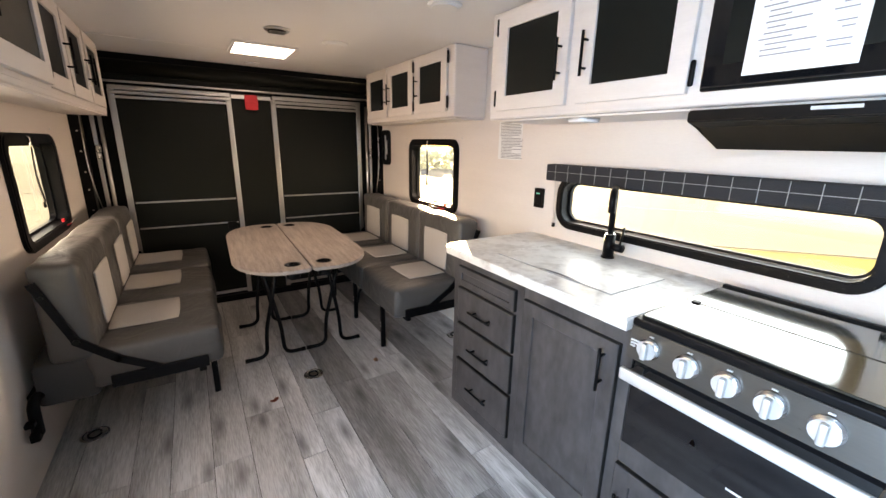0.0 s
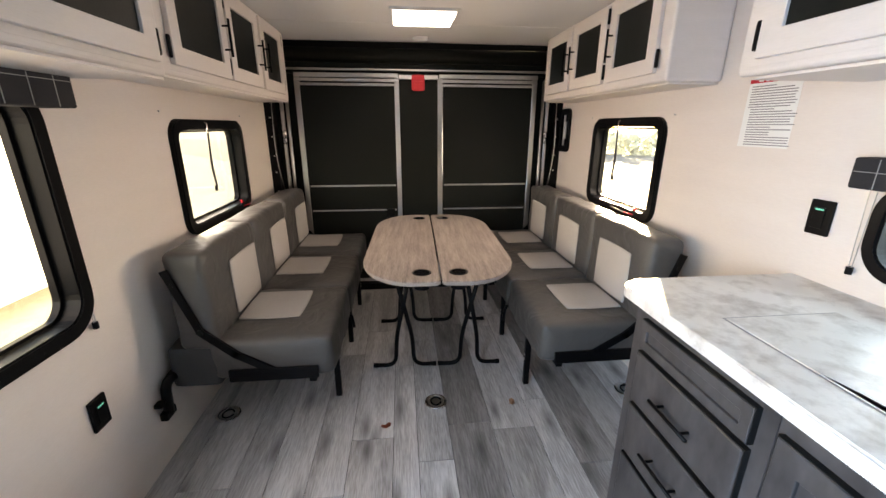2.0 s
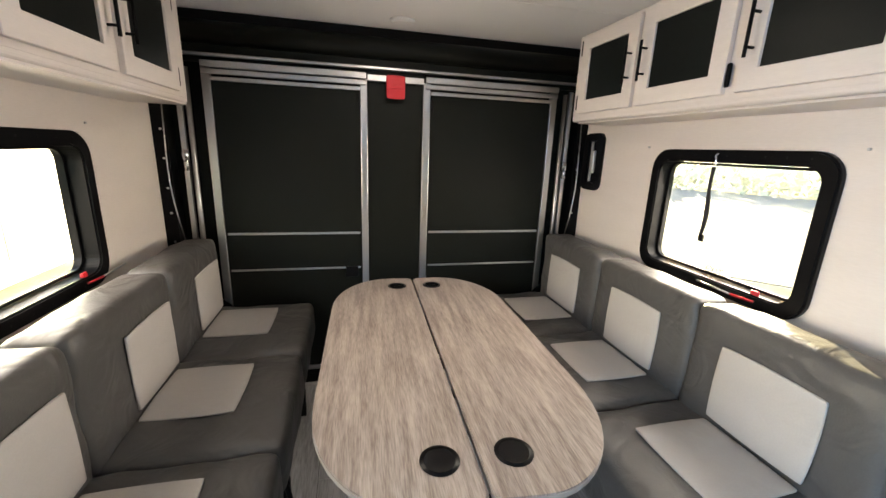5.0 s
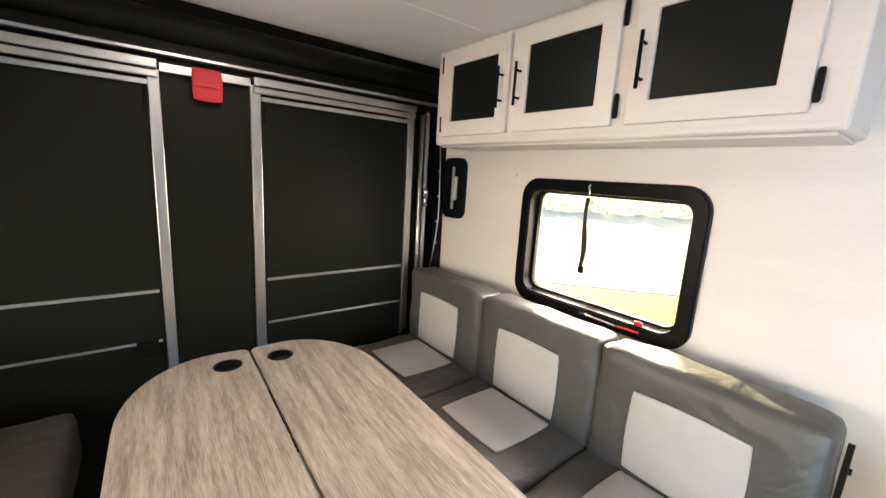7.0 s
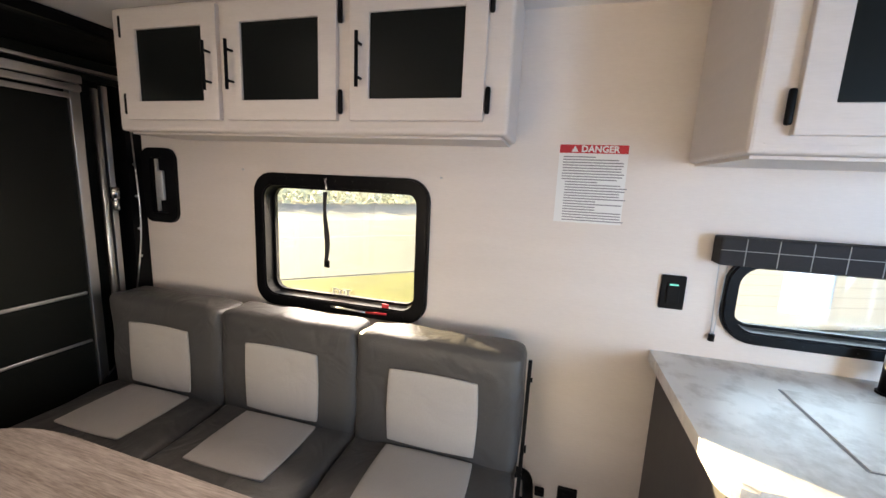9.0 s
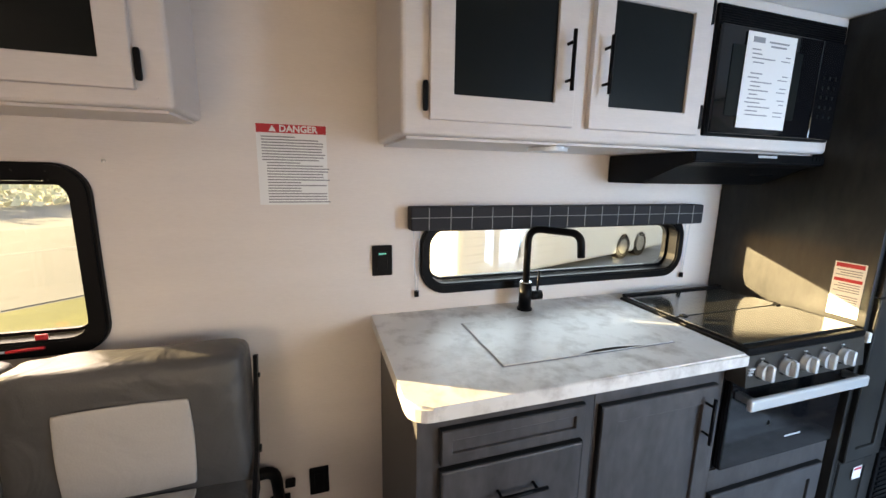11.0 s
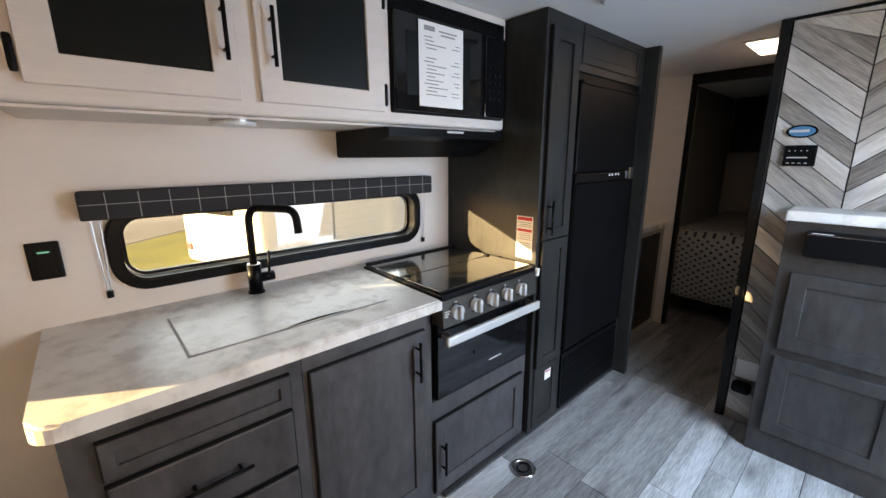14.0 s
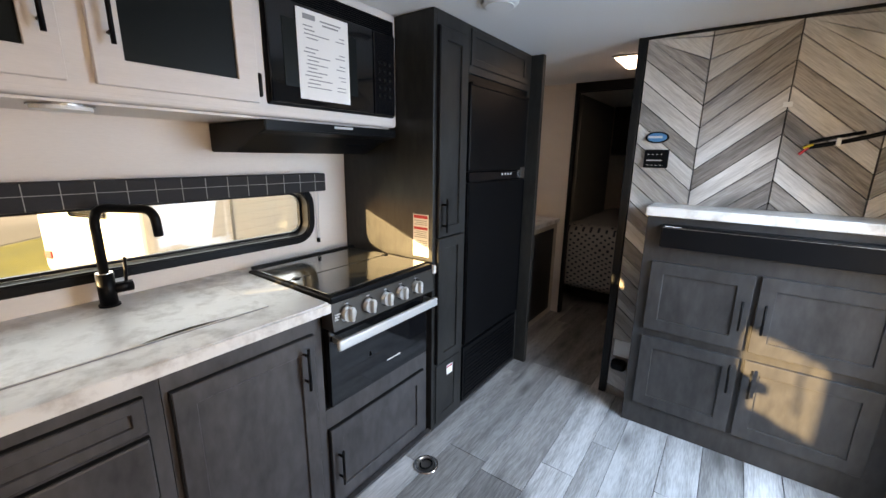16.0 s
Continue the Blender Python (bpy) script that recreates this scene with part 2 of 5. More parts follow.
def plank_material(name, base, dark, along, spread):
    """Weathered boards: streaks along the grain, sparse knots, a tone of its own for every board."""
    m = shader(name, base, 0.40, dark=dark, scale=(2.8, 38), stretch=along, amount=1.35, bump=0.10, per_object=spread, rough_var=0.14)
    N, L = m.node_tree.nodes, m.node_tree.links
    p = N["Principled BSDF"]
    tc, info = N.new("ShaderNodeTexCoord"), N.new("ShaderNodeObjectInfo")
    mp = N.new("ShaderNodeMapping")
    mp.inputs["Scale"].default_value = tuple(2.2 * math.sqrt(a) if a < 1 else 5.2 for a in along)
    L.new(tc.outputs["Object"], mp.inputs[0])
    shift = N.new("ShaderNodeVectorMath")
    shift.operation = "MULTIPLY_ADD"
    shift.inputs[1].default_value = (91.0, 47.0, 23.0)
    L.new(info.outputs["Random"], shift.inputs[0])
    L.new(mp.outputs[0], shift.inputs[2])
    vor = N.new("ShaderNodeTexVoronoi")
    vor.inputs["Scale"].default_value = 1.0
    vor.voronoi_dimensions = "2D" if along[1] < 1 else "3D"
    L.new(shift.outputs[0], vor.inputs["Vector"])
    knot = N.new("ShaderNodeMapRange")
    knot.inputs[1].default_value, knot.inputs[2].default_value = 0.02, 0.19
    knot.inputs[3].default_value, knot.inputs[4].default_value = 0.85, 0.0
    L.new(vor.outputs["Distance"], knot.inputs[0])
    mix = N.new("ShaderNodeMix")
    mix.data_type = "RGBA"
    mix.inputs[7].default_value = (*(c * 0.45 for c in dark), 1)
    old = p.inputs["Base Color"].links[0].from_socket
    L.new(old, mix.inputs[6])
    L.new(knot.outputs[0], mix.inputs[0])
    L.new(mix.outputs[2], p.inputs["Base Color"])
    return m


M_COUNTER = counter_material()
PLANKS = [plank_material("pale_floor_plank", (0.57, 0.565, 0.56), (0.29, 0.283, 0.277), (5.0, 0.42, 1), 0.14),
          plank_material("grey_floor_plank", (0.41, 0.40, 0.39), (0.20, 0.19, 0.183), (5.0, 0.42, 1), 0.16),
          plank_material("brown_floor_plank", (0.29, 0.278, 0.27), (0.125, 0.118, 0.112), (5.0, 0.42, 1), 0.16)]
BOARDS = [plank_material("pale_wall_board", (0.74, 0.70, 0.66), (0.46, 0.42, 0.385), (0.42, 1, 6.0), 0.12),
          plank_material("grey_wall_board", (0.45, 0.405, 0.37), (0.19, 0.166, 0.150), (0.42, 1, 6.0), 0.16),
          plank_material("brown_wall_board", (0.36, 0.315, 0.28), (0.145, 0.122, 0.108), (0.42, 1, 6.0), 0.16)]


def quilt_material():
    m = shader("dotted_quilt", (0.46, 0.45, 0.43), 0.8, scale=(5, 120), amount=0.5, bump=0.2)
    N, L = m.node_tree.nodes, m.node_tree.links
    tc, sep, fold = N.new("ShaderNodeTexCoord"), N.new("ShaderNodeSeparateXYZ"), N.new("ShaderNodeMath")
    L.new(tc.outputs["Object"], sep.inputs[0])
    L.new(sep.outputs["Y"], fold.inputs[0])
    L.new(sep.outputs["Z"], fold.inputs[1])
    waves = []
    for source, rate in ((sep.outputs["X"], 92.0), (fold.outputs[0], 118.0)):
        turn, wave = N.new("ShaderNodeMath"), N.new("ShaderNodeMath")
        turn.operation, wave.operation = "MULTIPLY", "SINE"
        turn.inputs[1].default_value = rate
        L.new(source, turn.inputs[0])
        L.new(turn.outputs[0], wave.inputs[0])
        waves.append(wave)
    both, dot = N.new("ShaderNodeMath"), N.new("ShaderNodeMapRange")
    both.operation = "MULTIPLY"
    L.new(waves[0].outputs[0], both.inputs[0])
    L.new(waves[1].outputs[0], both.inputs[1])
    dot.inputs[1].default_value, dot.inputs[2].default_value = 0.42, 0.50
    L.new(both.outputs[0], dot.inputs[0])
    mix = N.new("ShaderNodeMix")
    mix.data_type = "RGBA"
    mix.inputs[7].default_value = (0.05, 0.05, 0.06, 1)
    p = N["Principled BSDF"]
    L.new(p.inputs["Base Color"].links[0].from_socket, mix.inputs[6])
    L.new(dot.outputs[0], mix.inputs[0])
    L.new(mix.outputs[2], p.inputs["Base Color"])
    return m


M_QUILT = quilt_material()

# ---- building helpers ----
ORIGIN = {}


def mesh_of(name, bm, material, smooth=False):
    me = bpy.data.meshes.new(name)
    bmesh.ops.recalc_face_normals(bm, faces=bm.faces)
    bm.to_mesh(me)
    bm.free()
    me.materials.append(material)
    if smooth:
        me.polygons.foreach_set("use_smooth", [True] * len(me.polygons))
    return me


def thing(name, at, label, category, group=""):
    ob = new(name)
    ob.location = at
    ob.empty_display_size = 0.05
    ORIGIN[ob] = Vector(at)
    return tagged(ob, label, category, group)


def part(name, bm, material, parent, label="", smooth=False):
    """One mesh under a thing or under a part; its points are given in the world."""
    at = ORIGIN[parent]
    bmesh.ops.translate(bm, verts=bm.verts, vec=-at)
    ob = new(name, mesh_of(name, bm, material, smooth))
    ob.parent = parent
    ORIGIN[ob] = at
    return tagged(ob, label)


def solid(name, bm, material, label, category="", group="", kind="", smooth=False):
    """A thing, or a piece of the setting, that is a single mesh."""
    ob = new(name, mesh_of(name, bm, material, smooth))
    ORIGIN[ob] = Vector((0, 0, 0))
    return tagged(ob, label, category, group, kind)


def box(x0, x1, y0, y1, z0, z1, bevel=0.0, bm=None, segments=2):
    bm = bm or bmesh.new()
    m = Matrix.Translation(((x0 + x1) / 2, (y0 + y1) / 2, (z0 + z1) / 2)) @ Matrix.Diagonal((abs(x1 - x0), abs(y1 - y0), abs(z1 - z0), 1))
    made = bmesh.ops.create_cube(bm, size=1, matrix=m)["verts"]
    if bevel:
        edges = list({e for v in made for e in v.link_edges})
        bmesh.ops.bevel(bm, geom=edges, offset=bevel, segments=segments, affect="EDGES", profile=0.5)
    return bm


def boxes(*rows, bevel=0.0):
    bm = bmesh.new()
    for r in rows:
        box(*r, bevel=bevel, bm=bm)
    return bm


def soft_box(x0, x1, y0, y1, z0, z1, r=0.03, cuts=9, bulge=0.0, lean=0.0, wrinkle=0.0, seed=0.0):
    """A cushion: a box with round edges, swelling faces and slight creases. lean: x gained per metre of height."""
    bm = bmesh.new()
    bmesh.ops.create_cube(bm, size=2)
    bmesh.ops.subdivide_edges(bm, edges=bm.edges[:], cuts=cuts, use_grid_fill=True)
    c = Vector(((x0 + x1) / 2, (y0 + y1) / 2, (z0 + z1) / 2))
    h = Vector((abs(x1 - x0) / 2, abs(y1 - y0) / 2, abs(z1 - z0) / 2))
    for v in bm.verts:
        n = Vector((math.sin(v.co.x * math.pi / 2), math.sin(v.co.y * math.pi / 2), math.sin(v.co.z * math.pi / 2)))
        p = Vector((n.x * h.x, n.y * h.y, n.z * h.z))
        q = Vector([max(-(h[i] - r), min(h[i] - r, p[i])) for i in range(3)])
        d = p - q
        if d.length > 1e-6:
            p = q + d.normalized() * r
        for i in range(3):
            if abs(n[i]) > 0.999:
                j, k = (i + 1) % 3, (i + 2) % 3
                p[i] += math.copysign(bulge * (1 - n[j] ** 2) * (1 - n[k] ** 2), n[i])
        if wrinkle:
            p += d.normalized() * wrinkle * noise.noise((p + c) * 9 + Vector((seed, 0, 0))) if d.length > 1e-6 else Vector((0, 0, 0))
        p.x += lean * (p.z + h.z)
        v.co = p + c
    return bm


def tube(points, r, sides=10, bm=None, closed=False):
    """A round bar along a line of points."""
    bm = bm or bmesh.new()
    pts = [Vector(p) for p in points]
    rings, up = [], None
    for i, p in enumerate(pts):
        d = (pts[min(i + 1, len(pts) - 1)] - pts[max(i - 1, 0)]).normalized()
        if up is None:
            up = d.orthogonal().normalized()
        up = (up - d * up.dot(d)).normalized()
        side = d.cross(up)
        rings.append([bm.verts.new(p + r * (math.cos(a) * up + math.sin(a) * side)) for a in (2 * math.pi * k / sides for k in range(sides))])
    for a, b in zip(rings, rings[1:]):
        for k in range(sides):
            bm.faces.new((a[k], a[(k + 1) % sides], b[(k + 1) % sides], b[k]))
    bm.faces.new(rings[0][::-1])
    bm.faces.new(rings[-1])
    return bm


def bend(points, radius, steps=5):
    """A line of points with its corners rounded."""
    pts = [Vector(p) for p in points]
    out = [pts[0]]
    for a, b, c in zip(pts, pts[1:], pts[2:]):
        u, w = (a - b), (c - b)
        k = min(radius, u.length * 0.49, w.length * 0.49)
        s, e = b + u.normalized() * k, b + w.normalized() * k
        for i in range(steps + 1):
            t = i / steps
            out.append((1 - t) ** 2 * s + 2 * t * (1 - t) * b + t * t * e)
    out.append(pts[-1])
    return out


def disc(at, r, depth, axis="z", sides=28, bm=None, r2=None):
    """A round plate or short cylinder, centred at a point."""
    bm = bm or bmesh.new()
    turn = {"z": Matrix.Identity(4), "x": pose(0, 0, 0, 0, 90, 0), "y": pose(0, 0, 0, 90, 0, 0)}[axis]
    bmesh.ops.create_cone(bm, cap_ends=True, segments=sides, radius1=r, radius2=r if r2 is None else r2, depth=depth, matrix=Matrix.Translation(at) @ turn)
    return bm


def outline(a0, a1, b0, b1, r, steps=7):
    """A rounded rectangle, anticlockwise."""
    pts = []
    for ca, cb, start in ((a1 - r, b1 - r, 0), (a0 + r, b1 - r, 90), (a0 + r, b0 + r, 180), (a1 - r, b0 + r, 270)):
        for i in range(steps + 1):
            t = radians(start + 90 * i / steps)
            pts.append((ca + r * math.cos(t), cb + r * math.sin(t)))
    return pts


def ring_on_wall(x0, x1, outer, inner, bm=None):
    """A frame between two outlines in (y, z), from x0 to x1."""
    bm = bm or bmesh.new()
    n = len(outer)
    loops = [[bm.verts.new((x, a, b)) for a, b in line] for x, line in ((x0, outer), (x1, outer), (x1, inner), (x0, inner))]
    for p, q in zip(loops, loops[1:] + loops[:1]):
        for k in range(n):
            bm.faces.new((p[k], p[(k + 1) % n], q[(k + 1) % n], q[k]))
    return bm


def frame_x(xa, xb, y0, y1, z0, z1, rail, low=None):
    """A rectangular frame lying in a plane of constant x."""
    low = low or rail
    return ring_on_wall(xa, xb, [(y1, z1), (y0, z1), (y0, z0), (y1, z0)], [(y1 - rail, z1 - rail), (y0 + rail, z1 - rail), (y0 + rail, z0 + low), (y1 - rail, z0 + low)])


def sheet_on_wall(x0, x1, line, bm=None):
    bm = bm or bmesh.new()
    n = len(line)
    a, b = [[bm.verts.new((x, p, q)) for p, q in line] for x in (x0, x1)]
    bm.faces.new(a)
    bm.faces.new(b[::-1])
    for k in range(n):
        bm.faces.new((a[k], b[k], b[(k + 1) % n], a[(k + 1) % n]))
    return bm


def lettering(name, text, size, m, material, parent, depth=0.0006, weight=0.0):
    """Words in the built-in font, as a mesh."""
    cu = bpy.data.curves.new(name, "FONT")
    cu.body, cu.size, cu.extrude, cu.align_x, cu.align_y = text, size, depth, "CENTER", "CENTER"
    cu.resolution_u, cu.offset = 2, weight
    tmp = bpy.data.objects.new(name, cu)
    scene.collection.objects.link(tmp)
    me = bpy.data.meshes.new_from_object(tmp.evaluated_get(bpy.context.evaluated_depsgraph_get()))
    bpy.data.objects.remove(tmp)
    me.transform(Matrix.Translation(-ORIGIN[parent]) @ m)
    me.materials.clear()
    me.materials.append(material)
    ob = new(name, me)
    ob.parent = parent
    ORIGIN[ob] = ORIGIN[parent]
    return ob

# ---- structure ----
WINS = {  # outer frame on the wall: y0, y1, z0, z1
    "sofa_right": (2.597, 3.358, 0.870, 1.424),
    "kitchen": (0.39, 1.638, 0.966, 1.246),
    "sofa_left": (2.610, 3.425, 0.858, 1.402),
    "side_left": (0.75, 1.975, 0.745, 1.50),
}
RIMS = {"kitchen": 0.038}  # breadth of the rim where it is not 50 mm


def wall_along_y(name, x0, x1, y0, y1, holes, label):
    bm = bmesh.new()
    at = y0
    for ya, yb, za, zb in sorted(holes):
        box(x0, x1, at, ya, 0, H, bm=bm)
        if za > 0:
            box(x0, x1, ya, yb, 0, za, bm=bm)
        box(x0, x1, ya, yb, zb, H, bm=bm)
        at = yb
    box(x0, x1, at, y1, 0, H, bm=bm)
    return solid(name, bm, M_WALL, label, "wall", kind="structure")


def hole(w):
    y0, y1, z0, z1 = WINS[w]
    RIM = RIMS.get(w, 0.050)
    return (y0 + RIM - 0.012, y1 - RIM + 0.012, z0 + RIM - 0.012, z1 - RIM + 0.012)


wall_along_y("wall_right", XR, XR + WALL, Y_FRONT, 3.965, [hole("sofa_right"), hole("kitchen")], "off-white textured wall board of a camper")
wall_along_y("wall_left", XL - WALL, XL, Y_FRONT, 3.965, [hole("sofa_left"), hole("side_left"), (-0.33, 0.29, 0.0, 1.85)], "off-white textured wall board of a camper")
solid("ceiling", box(XL - WALL, XR + WALL, Y_FRONT - 0.05, 4.20, H, H + 0.06), M_CEIL, "plain white camper ceiling panel", "ceiling", kind="structure")
solid("ceiling_seam", boxes((XL, XR, 3.385, 3.397, H - 0.002, H + 0.004), (XL, XR, 0.86, 0.872, H - 0.002, H + 0.004)), M_CEIL, "thin white seam strip across the ceiling", "trim", kind="structure")
floor_base = solid("floor", box(XL - WALL, XR + WALL, Y_FRONT - 0.05, 4.20, -0.08, -0.004), M_TRIM, "grey weathered plank floor with dark joints", "floor", kind="structure")
solid("wall_front", box(XL - WALL, XR + WALL, Y_FRONT - 0.05, Y_FRONT, 0, H), M_WALL, "plain wall at the far end of the bedroom", "wall", kind="structure")
# The partition before the bedroom, with its doorway between x = 0.62 and 1.24
solid("wall_bedroom", boxes((1.262, XR, Y_HALL - 0.04, Y_HALL, 0, H), (XL, 0.62, Y_HALL - 0.04, Y_HALL, 0, H)), M_WALL, "beige partition beside the bedroom doorway", "wall", kind="structure")
solid("trim_bedroom", boxes((1.236, 1.262, Y_HALL - 0.05, Y_HALL + 0.006, 0, 1.90), (0.62, 1.262, Y_HALL - 0.05, Y_HALL + 0.006, 1.90, H), bevel=0.003), M_TRIM, "black trim round the bedroom doorway", "trim", kind="structure")
solid("wall_bath", boxes((0.56, 0.60, Y_HALL, -0.80, 0, H)), M_WALL, "plain bathroom wall along the hall", "wall", kind="structure")
chevron_wall = solid("wall_chevron", box(XL, 0.565, -0.80, -0.762, 0, H), M_TRIM, "partition clad in grey and white chevron boards", "wall", kind="structure")
solid("trim_chevron", boxes((0.566, 0.606, -0.805, -0.738, 0, H), (XL, 0.565, -0.755, -0.738, H - 0.014, H), bevel=0.003), M_TRIM, "black corner post on the chevron partition", "trim", kind="structure")
solid("baseboard", boxes((1.19, 1.215, -0.78, 0.74, 0.0, 0.012), bevel=0.002), M_GREY, "thin grey strip along the cabinet feet", "trim", kind="structure")


def window(name, key, side, label, r=0.085, strap=True):
    """A camper window: black rim, inner sash, tinted pane; side is +1 on the right wall."""
    y0, y1, z0, z1 = WINS[key]
    RIM = RIMS.get(key, 0.050)
    xw = XR if side > 0 else XL
    s = side
    rim = ring_on_wall(xw - s * 0.022, xw - s * 0.0005, outline(y0, y1, z0, z1, r), outline(y0 + RIM, y1 - RIM, z0 + RIM, z1 - RIM, r * 0.62))
    bmesh.ops.bevel(rim, geom=[e for e in rim.edges if all(abs(v.co.x - (xw - s * 0.022)) < 1e-4 for v in e.verts)], offset=0.006, segments=2, affect="EDGES")
    win = solid(name, rim, M_PLASTIC, label, "window", kind="structure")
    g = RIM + 0.004
    part("reveal", ring_on_wall(xw - s * 0.0005, xw + s * 0.066, outline(y0 + RIM - 0.014, y1 - RIM + 0.014, z0 + RIM - 0.014, z1 - RIM + 0.014, r * 0.66), outline(y0 + RIM, y1 - RIM, z0 + RIM, z1 - RIM, r * 0.62)), M_PLASTIC, win)
    part("window_frame", ring_on_wall(xw + s * 0.034, xw + s * 0.052, outline(y0 + g - 0.002, y1 - g + 0.002, z0 + g - 0.002, z1 - g + 0.002, r * 0.6), outline(y0 + g + 0.008, y1 - g - 0.008, z0 + g + 0.008, z1 - g - 0.008, r * 0.5)), M_BLACK, win)
    pane = part("pane", sheet_on_wall(xw + s * 0.041, xw + s * 0.045, outline(y0 + g + 0.004, y1 - g - 0.004, z0 + g + 0.004, z1 - g - 0.004, r * 0.55)), M_GLASS, win, "clear glass pane")
    pane.visible_shadow = False
    bm = bmesh.new()
    for k in range(9):
        y = y0 + 0.09 + (y1 - y0 - 0.18) * k / 8
        for z in (z0 + RIM * 0.45, z1 - RIM * 0.45):
            disc((xw - s * 0.0225, y, z), 0.003, 0.002, "x", 8, bm)
    part("screw", bm, M_INSET, win)
    return win


win_sr = window("window_1", "sofa_right", 1, "black-framed camper window above the sofa, clear pane")
win_k = window("window_2", "kitchen", 1, "long low black-framed window behind the sink", r=0.10)
win_sl = window("window_3", "sofa_left", -1, "black-framed camper window above the sofa, clear pane")
win_side = window("window_4", "side_left", -1, "large black-framed camper window below a plaid valance", r=0.12)


def window_strap(key, side, y):
    """The pull strap that hangs before the sofa windows, with a snap hook and a plastic tab."""
    xw = XR if side > 0 else XL
    z1 = WINS[key][3]
    at = Vector((xw - side * 0.034, y, z1 - 0.035))
    th = thing("window_strap", at, "black webbing strap hanging from a snap hook on the window rim", "strap", "window straps")
    part("hook", tube(bend([at + Vector((side * 0.012, 0, 0.02)), at + Vector((0, 0.004, 0.012)), at + Vector((0, -0.004, -0.004)), at + Vector((0, 0, -0.022))], 0.008), 0.0045, 8), M_CHROME, th, "chrome snap hook", True)
    w = bmesh.new()
    prev = None
    for k in range(9):
        z = at.z - 0.03 - 0.27 * k / 8
        x = at.x + side * 0.012 * math.sin(k * 0.5) * 0.6
        yy = at.y + 0.008 * math.sin(k * 0.7)
        wdt = 0.009 * (1 - 0.25 * math.sin(k * 0.9))
        row = [w.verts.new((x - 0.0015, yy - wdt, z)), w.verts.new((x - 0.0015, yy + wdt, z)), w.verts.new((x + 0.0015, yy + wdt, z)), w.verts.new((x + 0.0015, yy - wdt, z))]
        if prev:
            for i in range(4):
                w.faces.new((prev[i], prev[(i + 1) % 4], row[(i + 1) % 4], row[i]))
        else:
            w.faces.new(row)
        prev = row
    w.faces.new(prev[::-1])
    part("webbing", w, M_CLOTH, th)
    e = Vector((at.x, at.y - 0.005, at.z - 0.315))
    part("tab", box(e.x - 0.004, e.x + 0.004, e.y - 0.012, e.y + 0.012, e.z - 0.012, e.z + 0.018, bevel=0.003), M_PLASTIC, th)


window_strap("sofa_right", 1, 3.012)
window_strap("sofa_left", -1, 2.918)

for key, s, y in (("sofa_right", 1, 2.765), ("sofa_left", -1, 3.28)):
    xw = XR if s > 0 else XL
    z0 = WINS[key][2]
    tag = thing("exit_latch", (xw, y, z0 + 0.05), "red emergency exit latch handle on the window sill", "window latch", "exit latches")
    part("knob", soft_box(xw - s * 0.010 - 0.006, xw - s * 0.010 + 0.006, y - 0.014, y + 0.014, z0 + 0.046, z0 + 0.066, 0.004, 4), M_RED, tag, "red plastic knob", True)
    part("lever", tube([(xw - s * 0.026, y + 0.075, z0 + 0.026), (xw - s * 0.026, y + 0.23, z0 + 0.030)], 0.004, 8), M_SATIN, tag, "", True)
    part("grip", tube([(xw - s * 0.026, y - 0.012, z0 + 0.030), (xw - s * 0.026, y + 0.075, z0 + 0.026)], 0.005, 8), M_RED, tag, "red sleeve", True)


exit_mark = thing("exit_sticker", (XR + 0.040, 2.984, 0.93), "pale exit sticker on the lower edge of the window pane", "sticker")
part("film", box(XR + 0.0400, XR + 0.0405, 2.925, 3.043, 0.922, 0.958), pane_glass("clear_film", (0.97, 0.93, 0.92)), exit_mark)
lettering("word", "EXIT", 0.040, Matrix.Translation((XR + 0.0394, 2.984, 0.941)) @ Euler((radians(90), 0, radians(-90))).to_matrix().to_4x4(), M_PAPER, exit_mark, 0.0003, 0.0008)


def valance(y0, y1, z0, z1, side, depth, label):
    xw = XR if side > 0 else XL
    xf = xw - side * depth
    v = thing("window_valance", (xw, (y0 + y1) / 2, z0), label, "valance", "plaid valances")
    part("fabric_box", box(min(xf, xw - side * 0.001), max(xf, xw - side * 0.001), y0, y1, z0, z1, bevel=0.006), M_CLOTH, v)
    bm = bmesh.new()
    k = 0
    y = y1 - 0.064
    while y > y0 + 0.02:
        box(min(xf - side * 0.0012, xf + side * 0.001), max(xf - side * 0.0012, xf + side * 0.001), y - 0.0011, y + 0.0011, z0 + 0.003, z1 - 0.003, bm=bm)
        y -= 0.0805
    zm = z0 + (z1 - z0) * 0.55
    box(min(xf - side * 0.0012, xf + side * 0.001), max(xf - side * 0.0012, xf + side * 0.001), y0 + 0.002, y1 - 0.002, zm - 0.001, zm + 0.001, bm=bm)
    part("check_line", bm, M_CHALK, v, "thin white check lines")
    return v


val_k = valance(0.350, 1.683, 1.213, 1.297, 1, 0.065, "charcoal plaid fabric valance over the long kitchen window")
val_l = valance(0.60, 2.01, 1.42, 1.55, -1, 0.09, "charcoal plaid fabric valance over the large side window")


def shade_cord(x, y, z0, z1):
    c = thing("shade_cord", (x, y, z0), "thin grey looped pull cord with a small dark knob", "cord", "shade cords")
    part("loop", tube([(x, y - 0.004, z0 + 0.01), (x - 0.004 * (1 if x > 0 else -1), y - 0.010, z1)], 0.0014, 6, tube([(x, y + 0.004, z0 + 0.01), (x, y + 0.012, z1)], 0.0014, 6)), M_SATIN, c)
    part("knob", disc((x, y, z0), 0.009, 0.022, "z", 12), M_PLASTIC, c, "small dark tensioner")


